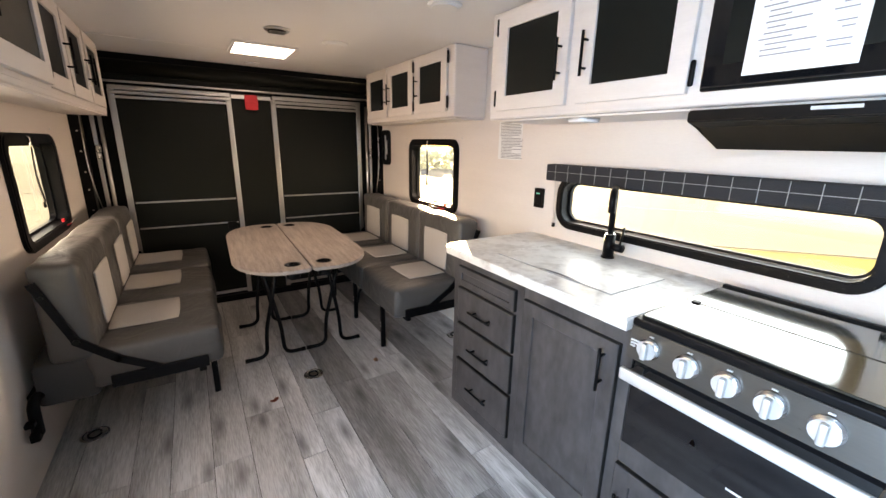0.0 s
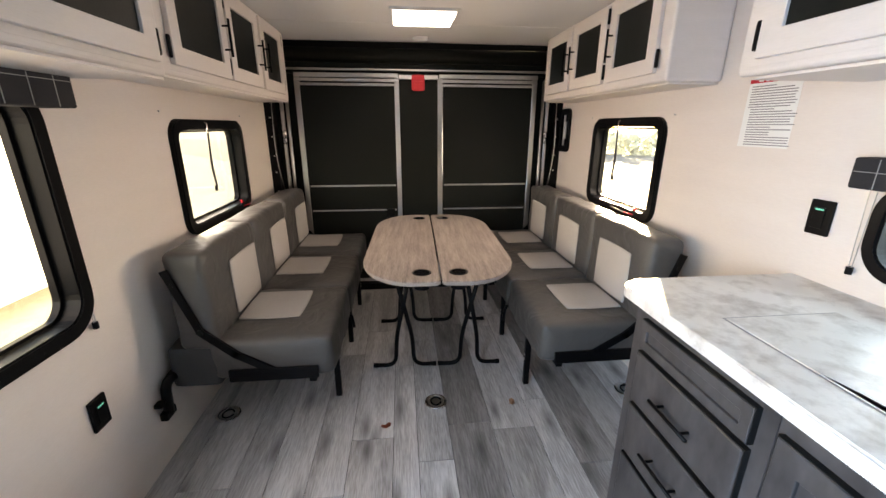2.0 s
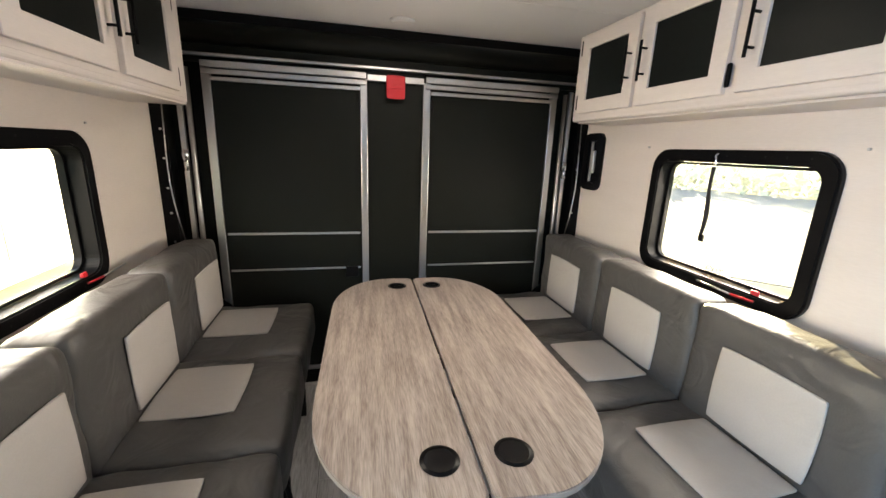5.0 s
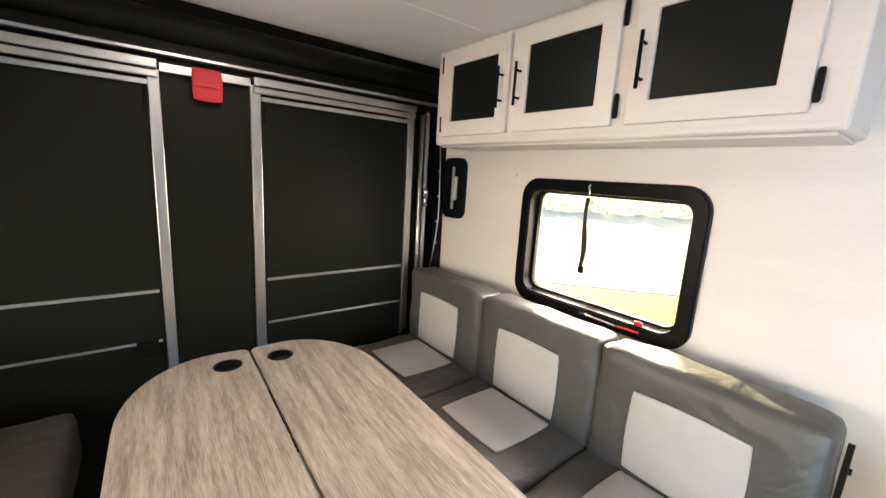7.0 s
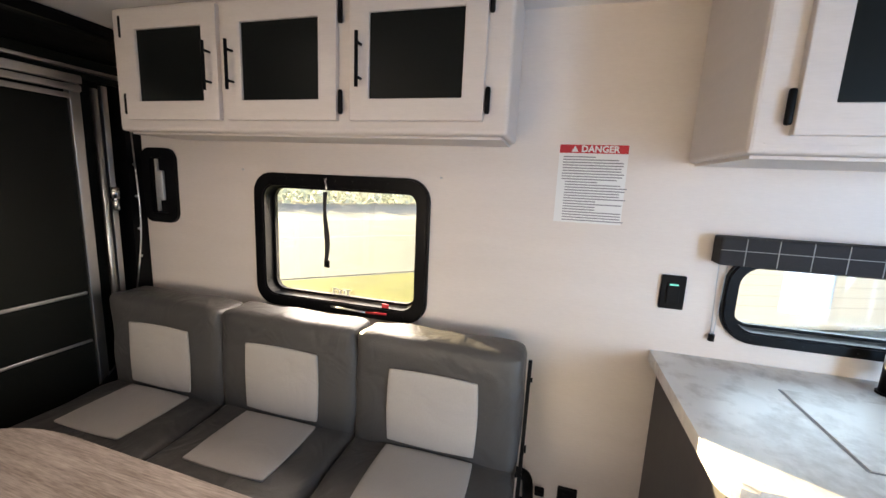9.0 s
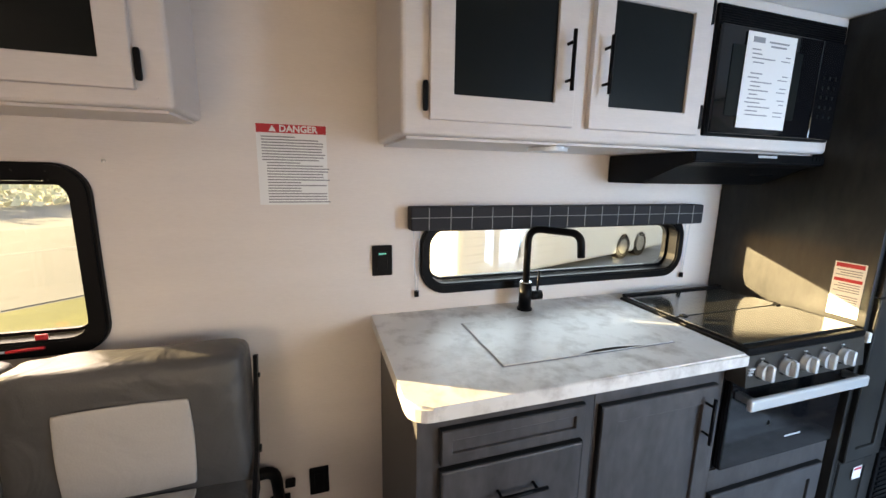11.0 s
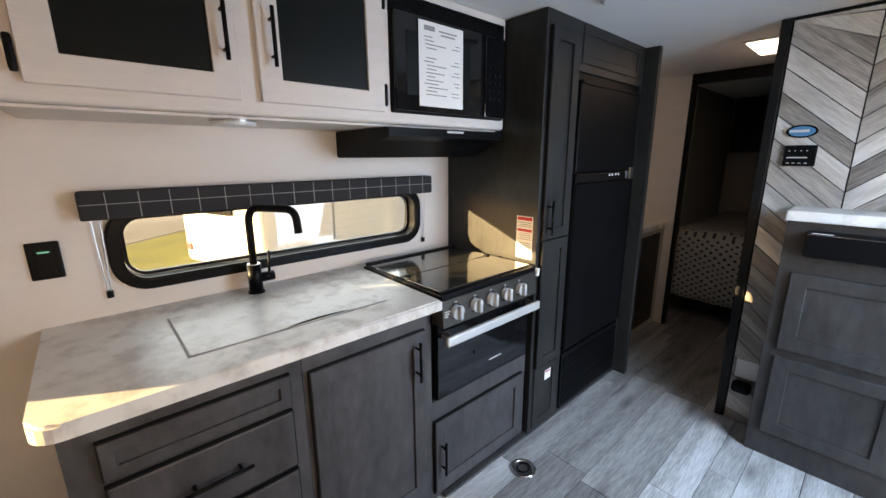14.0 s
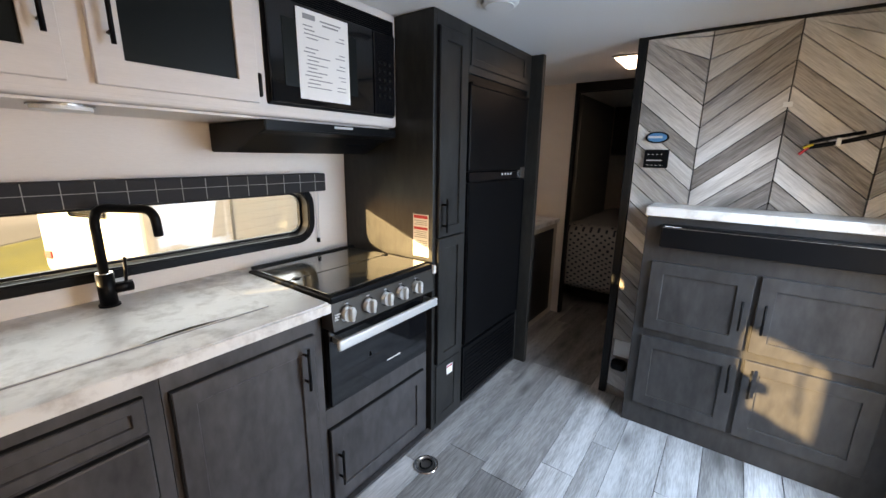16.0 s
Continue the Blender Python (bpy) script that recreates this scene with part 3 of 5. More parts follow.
shade_cord(XR - 0.012, 1.65, 0.972, 1.212)
shade_cord(XR - 0.012, 0.372, 0.965, 1.212)
shade_cord(XL + 0.012, 1.955, 0.748, 1.42)

# ---- ramp door end ----
jamb = solid("wall_jamb", boxes((XL - WALL, XL + 0.06, 3.97, 4.16, 0, H), (XR - 0.065, XR + WALL, 3.97, 4.16, 0, H), (XL + 0.061, XR - 0.066, 4.03, 4.16, 1.78, H)), M_BLACK, "black jambs round the ramp door", "door frame", kind="structure")
for z in (0.55, 0.69, 0.87, 1.02, 1.146, 1.292, 1.431, 1.572):
    for x in (XR - 0.04, XL + 0.035):
        part("screw", disc((x, 3.969, z), 0.006, 0.004, "y", 10), M_SATIN, jamb)
ramp = solid("door_ramp", box(XL + 0.061, XR - 0.066, 4.05, 4.14, 0.0, 1.775), M_SCREEN, "black ramp door at the back of the camper, closed", "door", kind="structure")
part("threshold", box(XL + 0.062, XR - 0.067, 3.93, 4.03, 0.001, 0.055, bevel=0.006), M_BLACK, ramp, "black threshold")

YF = 3.95
awning = thing("screen_roller", (0.6, YF, 1.778), "rolled black screen across the top of the ramp opening", "screen roller")
roll = tube([(XL + 0.01, YF + 0.02, 1.878), (XR - 0.01, YF + 0.02, 1.878)], 0.052, 20)
part("roll", roll, M_SCREEN, awning, "", True)
part("cover", box(XL + 0.006, XR - 0.006, YF + 0.0, YF + 0.09, 1.903, H - 0.002, bevel=0.006), M_BLACK, awning)
part("rail", box(XL + 0.006, XR - 0.006, YF - 0.012, YF + 0.02, 1.771, 1.784, bevel=0.003), M_ALU, awning, "thin aluminium rail")
part("flap", box(XL + 0.006, XR - 0.006, YF + 0.03, YF + 0.05, 1.748, 1.838), M_SCREEN, awning)

frame_th = thing("screen_door_frame", (0.57, YF, 0.0), "aluminium frame with two black roll screens before the ramp door", "screen door")
FX = (-0.318, -0.280, 0.424, 0.460, 0.757, 0.797, 1.51, 1.547)
for k in range(4):
    a, b = FX[2 * k], FX[2 * k + 1]
    part("post", box(a, b, YF, YF + 0.03, 0.06, 1.723, bevel=0.003), M_ALU, frame_th)
for a, b in ((FX[1] - 0.03, FX[2] + 0.03), (FX[5] - 0.03, FX[6] + 0.03)):
    part("roller_case", boxes((a, b, YF - 0.028, YF - 0.004, 1.720, 1.750), (a, b, YF - 0.022, YF - 0.002, 1.691, 1.714), (a + 0.03, b - 0.03, YF - 0.01, YF - 0.002, 1.663, 1.682), bevel=0.003), M_ALU, frame_th, "aluminium roller case")
    part("screen", box(a + 0.03, b - 0.03, YF + 0.012, YF + 0.018, 0.06, 1.668), M_SCREEN, frame_th, "black screen cloth")
    part("batten", boxes((a + 0.04, b - 0.04, YF + 0.004, YF + 0.011, 0.902, 0.915), bevel=0.002), M_ALU, frame_th)
    part("lower_batten", boxes((a + 0.04, b - 0.04, YF + 0.004, YF + 0.011, 0.700, 0.711), bevel=0.002), M_SATIN, frame_th)
    part("bottom_rail", box(a + 0.03, b - 0.03, YF, YF + 0.025, 0.075, 0.10, bevel=0.003), M_ALU, frame_th)
part("middle_header", box(FX[3], FX[4], YF - 0.016, YF - 0.002, 1.713, 1.743, bevel=0.002), M_ALU, frame_th)
part("middle_panel", box(FX[3] - 0.004, FX[4] + 0.004, YF + 0.014, YF + 0.022, 0.06, 1.723), M_SCREEN, frame_th, "black middle screen")
for x in (FX[2] - 0.016, FX[5] + 0.002):
    part("catch", box(x, x + 0.014, YF - 0.014, YF, 1.578, 1.648, bevel=0.003), M_PLASTIC, frame_th)
part("screen_latch", box(0.33, 0.40, YF - 0.012, YF + 0.003, 0.655, 0.715, bevel=0.003), M_PLASTIC, frame_th, "small dark plastic latch")
red = thing("red_strap", (0.605, YF - 0.03, 1.628), "red fabric pull strap hanging from the screen header", "strap")
part("webbing", soft_box(0.558, 0.652, YF - 0.036, YF - 0.03, 1.633, 1.743, 0.003, 5, 0.003), M_RED, red)
part("fold", soft_box(0.560, 0.650, YF - 0.043, YF - 0.037, 1.678, 1.696, 0.003, 4), M_RED, red)

for s, xw in ((1, XR), (-1, XL)):
    gas = thing("ramp_post", (xw - s * 0.20, YF + 0.03, 0.0), "vertical aluminium guide post with chrome joint beside the ramp door", "post", "ramp posts")
    part("tube", tube([(xw - s * 0.165, YF + 0.02, 0.30), (xw - s * 0.172, YF + 0.02, 1.72)], 0.012, 10), M_ALU, gas, "", True)
    part("channel", box(xw - s * 0.125 - 0.012, xw - s * 0.125 + 0.012, YF + 0.03, YF + 0.05, 0.1, 1.74, bevel=0.003), M_ALU, gas)
    part("joint", disc((xw - s * 0.135, YF + 0.01, 1.31), 0.018, 0.05, "z", 14, disc((xw - s * 0.135, YF + 0.008, 1.26), 0.013, 0.05, "z", 12)), M_CHROME, gas, "chrome joint", True)
    part("pin", disc((xw - s * 0.15, YF + 0.004, 0.86), 0.014, 0.03, "y", 12), M_RED, gas, "red plastic pin")
    part("cable", tube(bend([(xw - s * 0.07, YF - 0.02, 1.58), (xw - s * 0.06, YF - 0.03, 1.15), (xw - s * 0.10, YF - 0.01, 0.85)], 0.25), 0.003, 8), M_SATIN, gas, "grey steel cable", True)

latch = thing("ramp_latch", (XR - 0.002, 3.862, 1.34), "black oval recess plate with a chrome paddle latch on the wall", "latch")
lp = ring_on_wall(XR - 0.016, XR - 0.0005, outline(3.768, 3.958, 1.18, 1.508, 0.05), outline(3.815, 3.91, 1.222, 1.466, 0.012))
part("plate", lp, M_PLASTIC, latch)
part("recess", box(XR - 0.004, XR - 0.001, 3.813, 3.912, 1.22, 1.468), M_BLACK, latch)
part("paddle", soft_box(XR - 0.022, XR - 0.005, 3.835, 3.87, 1.28, 1.41, 0.006, 4), M_KNOB, latch, "chrome paddle", True)
part("hinge_bar", tube([(XR - 0.010, 3.875, 1.23), (XR - 0.010, 3.875, 1.46)], 0.008, 10), M_KNOB, latch, "chrome bar", True)


# ---- cabinets ----
def shaker(name, parent, x, y0, y1, z0, z1, material, inset, side, rail=0.058, thick=0.019, bottom=None):
    """A cabinet door on a face at x; side +1 looks towards -x. Frame of four rails and a recessed panel."""
    s = side
    xa, xb = sorted((x - s * thick, x - s * 0.0005))
    b = bottom or rail
    fr = frame_x(xa, xb, y0, y1, z0, z1, rail, b)
    bmesh.ops.bevel(fr, geom=fr.edges[:], offset=0.0018, segments=1, affect="EDGES")
    d = part(name, fr, material, parent)
    # Stained doors get a black band: shade on their sides, put in as colour.
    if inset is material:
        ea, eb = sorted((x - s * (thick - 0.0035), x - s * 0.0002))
        part("door_edge_shade", frame_x(ea, eb, y0 - 0.0025, y1 + 0.0025, z0 - 0.0025, z1 + 0.0025, 0.02), M_TRIM, d, "black band standing for shade on the door edge")
    pa, pb = sorted((x - s * (thick - 0.009), x - s * 0.0008))
    part("panel", box(pa, pb, y0 + rail - 0.002, y1 - rail + 0.002, z0 + b - 0.002, z1 - rail + 0.002), inset, d, "dark inset panel" if inset is not material else "")
    return d


def pull(parent, a, b, out, r=0.0055):
    """A black bar handle from a to b, standing off along out."""
    a, b, out = Vector(a), Vector(b), Vector(out)
    d = (b - a).normalized()
    bm = tube([a + out, b + out], r, 10)
    for p in (a + d * 0.028, b - d * 0.028):
        tube([p, p + out], r * 0.8, 8, bm)
    return part("handle", bm, M_BLACK, parent, "black bar handle", True)


def hinge(parent, x, y, z, side):
    return part("hinge", soft_box(x - 0.006, x + 0.006, y - 0.007, y + 0.007, z - 0.036, z + 0.036, 0.005, 4), M_BLACK, parent, "black hinge", True)


def overhead(xf, xw, y0, y1, z0, doors, label, side, group, lip=0.0):
    """A wall cabinet under the ceiling. doors: (y0, y1, handle y, hinge y)."""
    s = side
    xa, xb = sorted((xf, xw - s * 0.001))
    c = thing("overhead_cabinet", ((xf + xw) / 2, (y0 + y1) / 2, z0), label, "cabinet", group)
    part("body", box(xa, xb, y0, y1, z0 + 0.008, H - 0.002, bevel=0.012, segments=3), M_WHITE, c)
    part("bottom_panel", box(xa + 0.03, xb - 0.001, y0 + 0.02, y1 - 0.02, z0, z0 + 0.007), M_WHITE, c)
    part("face_groove", boxes((xf - s * 0.0025, xf - s * 0.0003, y0 + 0.03, y1 - 0.03, z0 + 0.028, z0 + 0.031)) if s > 0 else boxes((xf + 0.0003, xf + 0.0025, y0 + 0.03, y1 - 0.03, z0 + 0.028, z0 + 0.031)), M_WHITE, c)
    for ya, yb, yh, yk in doors:
        d = shaker("door", c, xf, ya, yb, z0 + 0.045, H - 0.022, M_WHITE, M_INSET, s, rail=0.062)
        pull(d, (xf - s * 0.019, yh, z0 + 0.135), (xf - s * 0.019, yh, z0 + 0.285), (-s * 0.028, 0, 0))
        for z in (z0 + 0.10, H - 0.07):
            hinge(d, xf - s * 0.012, yk, z, s)
    return c


ROH = "overhead cabinets"
overhead(1.53, XR, 2.305, 3.735, 1.543, [(3.262, 3.670, 3.29, 3.678), (2.826, 3.232, 3.20, 2.816), (2.375, 2.782, 2.745, 2.365)], "whitewashed overhead cabinet with three dark inset doors over the sofa", 1, ROH)
overhead(-0.31, XL, 2.10, 3.735, 1.528, [(3.202, 3.610, 3.23, 3.618), (2.746, 3.164, 3.132, 2.736), (2.243, 2.722, 2.685, 2.233)], "whitewashed overhead cabinet with three dark inset doors beside the tall valance", -1, ROH)
overhead(-0.24, XL, 0.55, 2.07, 1.505, [(1.47, 2.02, 1.505, 2.03), (0.86, 1.44, 1.405, 0.85)], "deeper whitewashed overhead cabinet above the plaid valance", -1, ROH)
kc = overhead(1.393, XR, 0.19, 1.785, 1.498, [(1.304, 1.716, 1.335, 1.726), (0.846, 1.252, 1.215, 0.838)], "whitewashed overhead kitchen cabinet with two dark inset doors", 1, ROH)
puck = thing("under_cabinet_light", (1.50, 1.30, 1.48), "round white puck light under the kitchen cabinet", "light")
part("cover", disc((1.50, 1.30, 1.490), 0.06, 0.013, "z", 28), M_LAMP, puck)
part("rim", disc((1.50, 1.30, 1.495), 0.065, 0.004, "z", 28), M_SATIN, puck)

# microwave in the kitchen cabinet
mw = thing("microwave", (1.3970, 0.52, 1.5480), "built-in black microwave with a white price sheet taped on its door", "microwave")
part("body", box(1.3820, 1.4065, 0.215, 0.812, 1.5450, 1.9330, bevel=0.006), M_PLASTIC, mw)
mdoor = part("door", box(1.3690, 1.3810, 0.35, 0.805, 1.5530, 1.8730, bevel=0.004), M_BGLASS, mw, "black glass door")
part("door_window", box(1.3670, 1.3686, 0.44, 0.755, 1.6080, 1.8180, bevel=0.0005), M_INSET, mdoor)
part("control_panel", box(1.3700, 1.3810, 0.222, 0.345, 1.5530, 1.8730, bevel=0.004), M_BGLASS, mw)
for i in range(5):
    for j in range(3):
        part("button", disc((1.3692, 0.255 + 0.03 * j, 1.628 + 0.032 * i), 0.006, 0.0012, "x", 10), M_INSET, mw)
bm = bmesh.new()
for k in range(7):
    box(1.3770, 1.3815, 0.23, 0.80, 1.8810 + 0.007 * k, 1.8840 + 0.007 * k, bm=bm)
part("vent_slot", bm, M_BLACK, mw)
sheet = thing("price_sheet", (1.3650, 0.578, 1.5880), "white printed price sheet in a plastic sleeve", "paper")
part("paper", box(1.3642, 1.3652, 0.483, 0.703, 1.5730, 1.8600), M_PAPER, sheet)
part("logo", boxes((1.3632, 1.3640, 0.628, 0.678, 1.8300, 1.8460)), M_INK, sheet)
bm = bmesh.new()
rng = random.Random(4)
for k in range(15):
    z = 1.8080 - 0.0125 * k - (0.02 if k > 3 else 0)
    a = 0.683 - rng.uniform(0, 0.02)
    box(1.3632, 1.3640, a - rng.uniform(0.03, 0.11), a, z, z + 0.0035, bm=bm)
    if k % 3:
        box(1.3632, 1.3640, 0.503, 0.503 + rng.uniform(0.02, 0.045), z, z + 0.003, bm=bm)
box(1.3632, 1.3640, 0.518, 0.608, 1.8330, 1.8380, bm=bm)
box(1.3632, 1.3640, 0.528, 0.598, 1.8210, 1.8260, bm=bm)
part("print", bm, M_INK, sheet, "grey lines of print")

# range hood
hood = thing("range_hood", (1.5, 0.5, 1.42), "black range hood under the microwave", "range hood")
hb = bmesh.new()
prof = [(1.3830, 1.4960), (1.3830, 1.463), (1.445, 1.452), (1.5880, 1.3880), (XR - 0.002, 1.3880), (XR - 0.002, 1.4950)]
la, lb = [[hb.verts.new((x, y, z)) for x, z in prof] for y in (0.205, 0.832)]
hb.faces.new(la)
hb.faces.new(lb[::-1])
for i in range(6):
    hb.faces.new((la[i], lb[i], lb[(i + 1) % 6], la[(i + 1) % 6]))
bmesh.ops.bevel(hb, geom=hb.edges[:], offset=0.004, segments=2, affect="EDGES")
part("body", hb, M_PLASTIC, hood)
part("lamp_lens", box(1.50, 1.58, 0.28, 0.40, 1.424, 1.446, bevel=0.003), M_BGLASS, hood)
part("brand_bar", boxes((1.3815, 1.3827, 0.46, 0.55, 1.482, 1.490)), M_INK2, hood)
part("switch", boxes((1.3805, 1.3827, 0.265, 0.275, 1.48, 1.49), (1.3805, 1.3827, 0.245, 0.255, 1.48, 1.49), (1.3805, 1.3827, 0.225, 0.235, 1.48, 1.49)), M_INSET, hood)

# worktop, sink, tap
top = thing("worktop", (1.49, 1.0, 0.862), "pale marbled laminate worktop with a rounded front edge", "worktop")
tb = bmesh.new()
line = [(1.156, 0.785), (1.156, 1.752)] + [(1.156 + 0.055 * (1 - math.cos(radians(a))), 1.762 + 0.055 * math.sin(radians(a))) for a in range(0, 91, 15)] + [(XR - 0.002, 1.817), (XR - 0.002, 0.192), (1.704, 0.192), (1.704, 0.785)]
lo, hi = [[tb.verts.new((x, y, z)) for x, y in line] for z in (0.862, 0.900)]
tb.faces.new(lo[::-1])
tb.faces.new(hi)
for i in range(len(line)):
    j = (i + 1) % len(line)
    tb.faces.new((lo[i], lo[j], hi[j], hi[i]))
bmesh.ops.bevel(tb, geom=[e for e in tb.edges if all(v.co.z > 0.89 and v.co.x < 1.75 and v.co.y > 0.77 for v in e.verts)], offset=0.007, segments=3, affect="EDGES")
part("slab", tb, M_COUNTER, top)
part("side_strip", box(1.16, 1.704, 0.188, 0.208, 0.862, 0.899, bevel=0.004), M_COUNTER, top)
sink = thing("sink_cover", (1.446, 1.23, 0.90), "marbled cover board lying flush in the sink cutout", "sink cover")
SX0, SX1, SY0, SY1, SZ = 1.283, 1.612, 0.932, 1.531, 0.900
part("cover", box(SX0 + 0.004, SX1 - 0.002, SY0 + 0.002, SY1 - 0.005, SZ + 0.0005, SZ + 0.0035, bevel=0.001), M_COUNTER, sink)
part("gap", boxes((SX0 - 0.001, SX0 + 0.0038, SY0, SY1, SZ + 0.0003, SZ + 0.0012), (SX1 - 0.0018, SX1 + 0.0005, SY0, SY1, SZ + 0.0003, SZ + 0.0012), (SX0 + 0.0038, SX1 - 0.0018, SY0, SY0 + 0.0018, SZ + 0.0003, SZ + 0.0012), (SX0 + 0.0038, SX1 - 0.0018, SY1 - 0.0048, SY1 + 0.001, SZ + 0.0003, SZ + 0.0012)), M_INK, sink, "dark shadow gap")
cut = bmesh.new()
arc = [(SX0 + 0.004 + 0.016 * math.sin(math.pi * k / 12), 1.05 + 0.24 * k / 12) for k in range(13)]
cut.faces.new([cut.verts.new((x, y, SZ + 0.0039)) for x, y in arc])
bmesh.ops.solidify(cut, geom=cut.faces[:], thickness=0.0003)
part("finger_slot", cut, M_INK, sink, "dark curved finger slot")
PX, PY, PZ = 1.688, 1.240, 0.900
tap = thing("kitchen_tap", (PX, PY, PZ), "matt black gooseneck kitchen tap with a side lever", "tap")
part("base", disc((PX, PY, PZ + 0.055), 0.024, 0.108, "z", 24), M_BLACK, tap, "", True)
part("foot", disc((PX, PY, PZ + 0.004), 0.029, 0.006, "z", 24), M_BLACK, tap)
part("collar", disc((PX, PY, PZ + 0.110), 0.0215, 0.004, "z", 24), M_CHROME, tap, "thin chrome ring")
part("spout", tube(bend([(PX, PY, PZ + 0.105), (PX, PY, PZ + 0.318), (PX - 0.168, PY - 0.106, PZ + 0.318), (PX - 0.172, PY - 0.109, PZ + 0.235)], 0.055, 7), 0.0135, 16), M_BLACK, tap, "", True)
lever = part("lever_hub", disc((PX, PY - 0.04, PZ + 0.055), 0.018, 0.055, "y", 18), M_BLACK, tap, "", True)
part("lever", tube([(PX, PY - 0.052, PZ + 0.065), (PX + 0.007, PY - 0.06, PZ + 0.15)], 0.005, 10), M_BLACK, lever, "", True)

# base cabinets
FB = 1.219
base1 = thing("base_cabinet", (1.5, 1.53, 0), "grey stained base cabinet with a false front and three drawers", "cabinet", "kitchen base cabinets")
part("body", box(FB, XR - 0.002, 1.276, 1.785, 0.0, 0.861), M_GREY, base1)
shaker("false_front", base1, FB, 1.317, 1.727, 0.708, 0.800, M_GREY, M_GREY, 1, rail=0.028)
for z0, z1 in ((0.512, 0.688), (0.308, 0.492), (0.075, 0.288)):
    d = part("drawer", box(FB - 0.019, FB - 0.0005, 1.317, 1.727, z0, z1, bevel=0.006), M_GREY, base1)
    # Black band round the drawer front, standing for the shade at its edge.
    part("drawer_edge_shade", frame_x(FB - 0.0155, FB - 0.0002, 1.3145, 1.7295, z0 - 0.0025, z1 + 0.0025, 0.02), M_TRIM, d, "black band standing for shade on the drawer edge")
    zc = (z0 + z1) / 2
    pull(d, (FB - 0.019, 1.44, zc), (FB - 0.019, 1.60, zc), (-0.028, 0, 0))
base2 = thing("base_cabinet", (1.5, 1.02, 0), "grey stained base cabinet with one tall door under the sink", "cabinet", "kitchen base cabinets")
part("body", box(FB, XR - 0.002, 0.786, 1.274, 0.0, 0.861), M_GREY, base2)
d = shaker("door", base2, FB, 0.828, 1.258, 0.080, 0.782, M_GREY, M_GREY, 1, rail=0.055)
pull(d, (FB - 0.019, 0.872, 0.605), (FB - 0.019, 0.872, 0.758), (-0.028, 0, 0))
base3 = thing("base_cabinet", (1.5, 0.47, 0), "low grey stained cabinet with one door under the oven", "cabinet", "kitchen base cabinets")
part("body", box(FB, XR - 0.002, 0.188, 0.785, 0.0, 0.455), M_GREY, base3)
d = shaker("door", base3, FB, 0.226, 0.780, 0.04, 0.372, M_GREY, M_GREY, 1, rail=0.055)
pull(d, (FB - 0.019, 0.752, 0.132), (FB - 0.019, 0.752, 0.282), (-0.028, 0, 0))
part("filler", box(FB, FB + 0.02, 0.188, 0.206, 0.456, 0.861), M_GREY, base3)

# oven range
rng_th = thing("gas_range", (1.45, 0.48, 0.456), "black built-in gas range with a folding black glass cooktop lid", "range")
part("body", box(1.225, 1.700, 0.209, 0.775, 0.458, 0.884), M_PLASTIC, rng_th)
part("cooktop_frame", box(1.168, 1.702, 0.210, 0.776, 0.885, 0.909, bevel=0.005), M_PLASTIC, rng_th)
for xa, xb in ((1.192, 1.428), (1.434, 1.678)):
    part("glass_lid", box(xa, xb, 0.222, 0.764, 0.910, 0.916, bevel=0.002), M_COOKTOP, rng_th, "black glass lid half")
for y in (0.235, 0.72):
    part("lid_hinge", box(1.421, 1.441, y, y + 0.022, 0.9165, 0.921, bevel=0.001), M_PLASTIC, rng_th)
part("back_vent", boxes((1.680, 1.701, 0.22, 0.766, 0.910, 0.924), bevel=0.004), M_PLASTIC, rng_th)
bm = bmesh.new()
q = [(1.170, 0.884), (1.160, 0.785), (1.2245, 0.785), (1.2245, 0.884)]
la, lb = [[bm.verts.new((x, y, z)) for x, z in q] for y in (0.209, 0.775)]
bm.faces.new(la)
bm.faces.new(lb[::-1])
for i in range(4):
    bm.faces.new((la[i], lb[i], lb[(i + 1) % 4], la[(i + 1) % 4]))
part("control_panel", bm, M_SMOKED, rng_th, "smoked steel control panel")
for y in (0.712, 0.609, 0.516, 0.427, 0.332):
    kn = part("knob", disc((1.152, y, 0.836), 0.027, 0.018, "x", 28, r2=0.024), M_KNOB, rng_th, "silver knob")
    part("grip", soft_box(1.126, 1.146, y - 0.008, y + 0.008, 0.811, 0.861, 0.005, 4), M_KNOB, kn, "", True)
    part("skirt", disc((1.1625, y, 0.836), 0.031, 0.005, "x", 28), M_CHROME, kn)
    part("mark", box(1.1630, 1.1670, y - 0.006, y + 0.006, 0.8705, 0.8735), M_INK2, rng_th)
part("label", boxes((1.1595, 1.1650, 0.742, 0.768, 0.842, 0.846), (1.1595, 1.1645, 0.748, 0.768, 0.833, 0.837), (1.1590, 1.1640, 0.754, 0.768, 0.824, 0.828)), M_INK2, rng_th)
od = part("oven_door", box(1.198, 1.2245, 0.213, 0.771, 0.468, 0.775, bevel=0.004), M_BGLASS, rng_th, "black glass oven door")
hb = box(1.132, 1.150, 0.212, 0.776, 0.718, 0.757, bevel=0.007, segments=3)
part("handle", hb, M_BAR, od, "brushed steel handle bar")
for y in (0.218, 0.735):
    part("handle_mount", box(1.148, 1.1985, y, y + 0.022, 0.727, 0.751, bevel=0.004), M_SATIN, od)
part("brand_bar", boxes((1.1966, 1.1976, 0.40, 0.48, 0.535, 0.541)), M_INK2, od)
warn = bmesh.new()
warn.faces.new([warn.verts.new(p) for p in ((1.1968, 0.582, 0.60), (1.1968, 0.566, 0.60), (1.1968, 0.574, 0.620))])
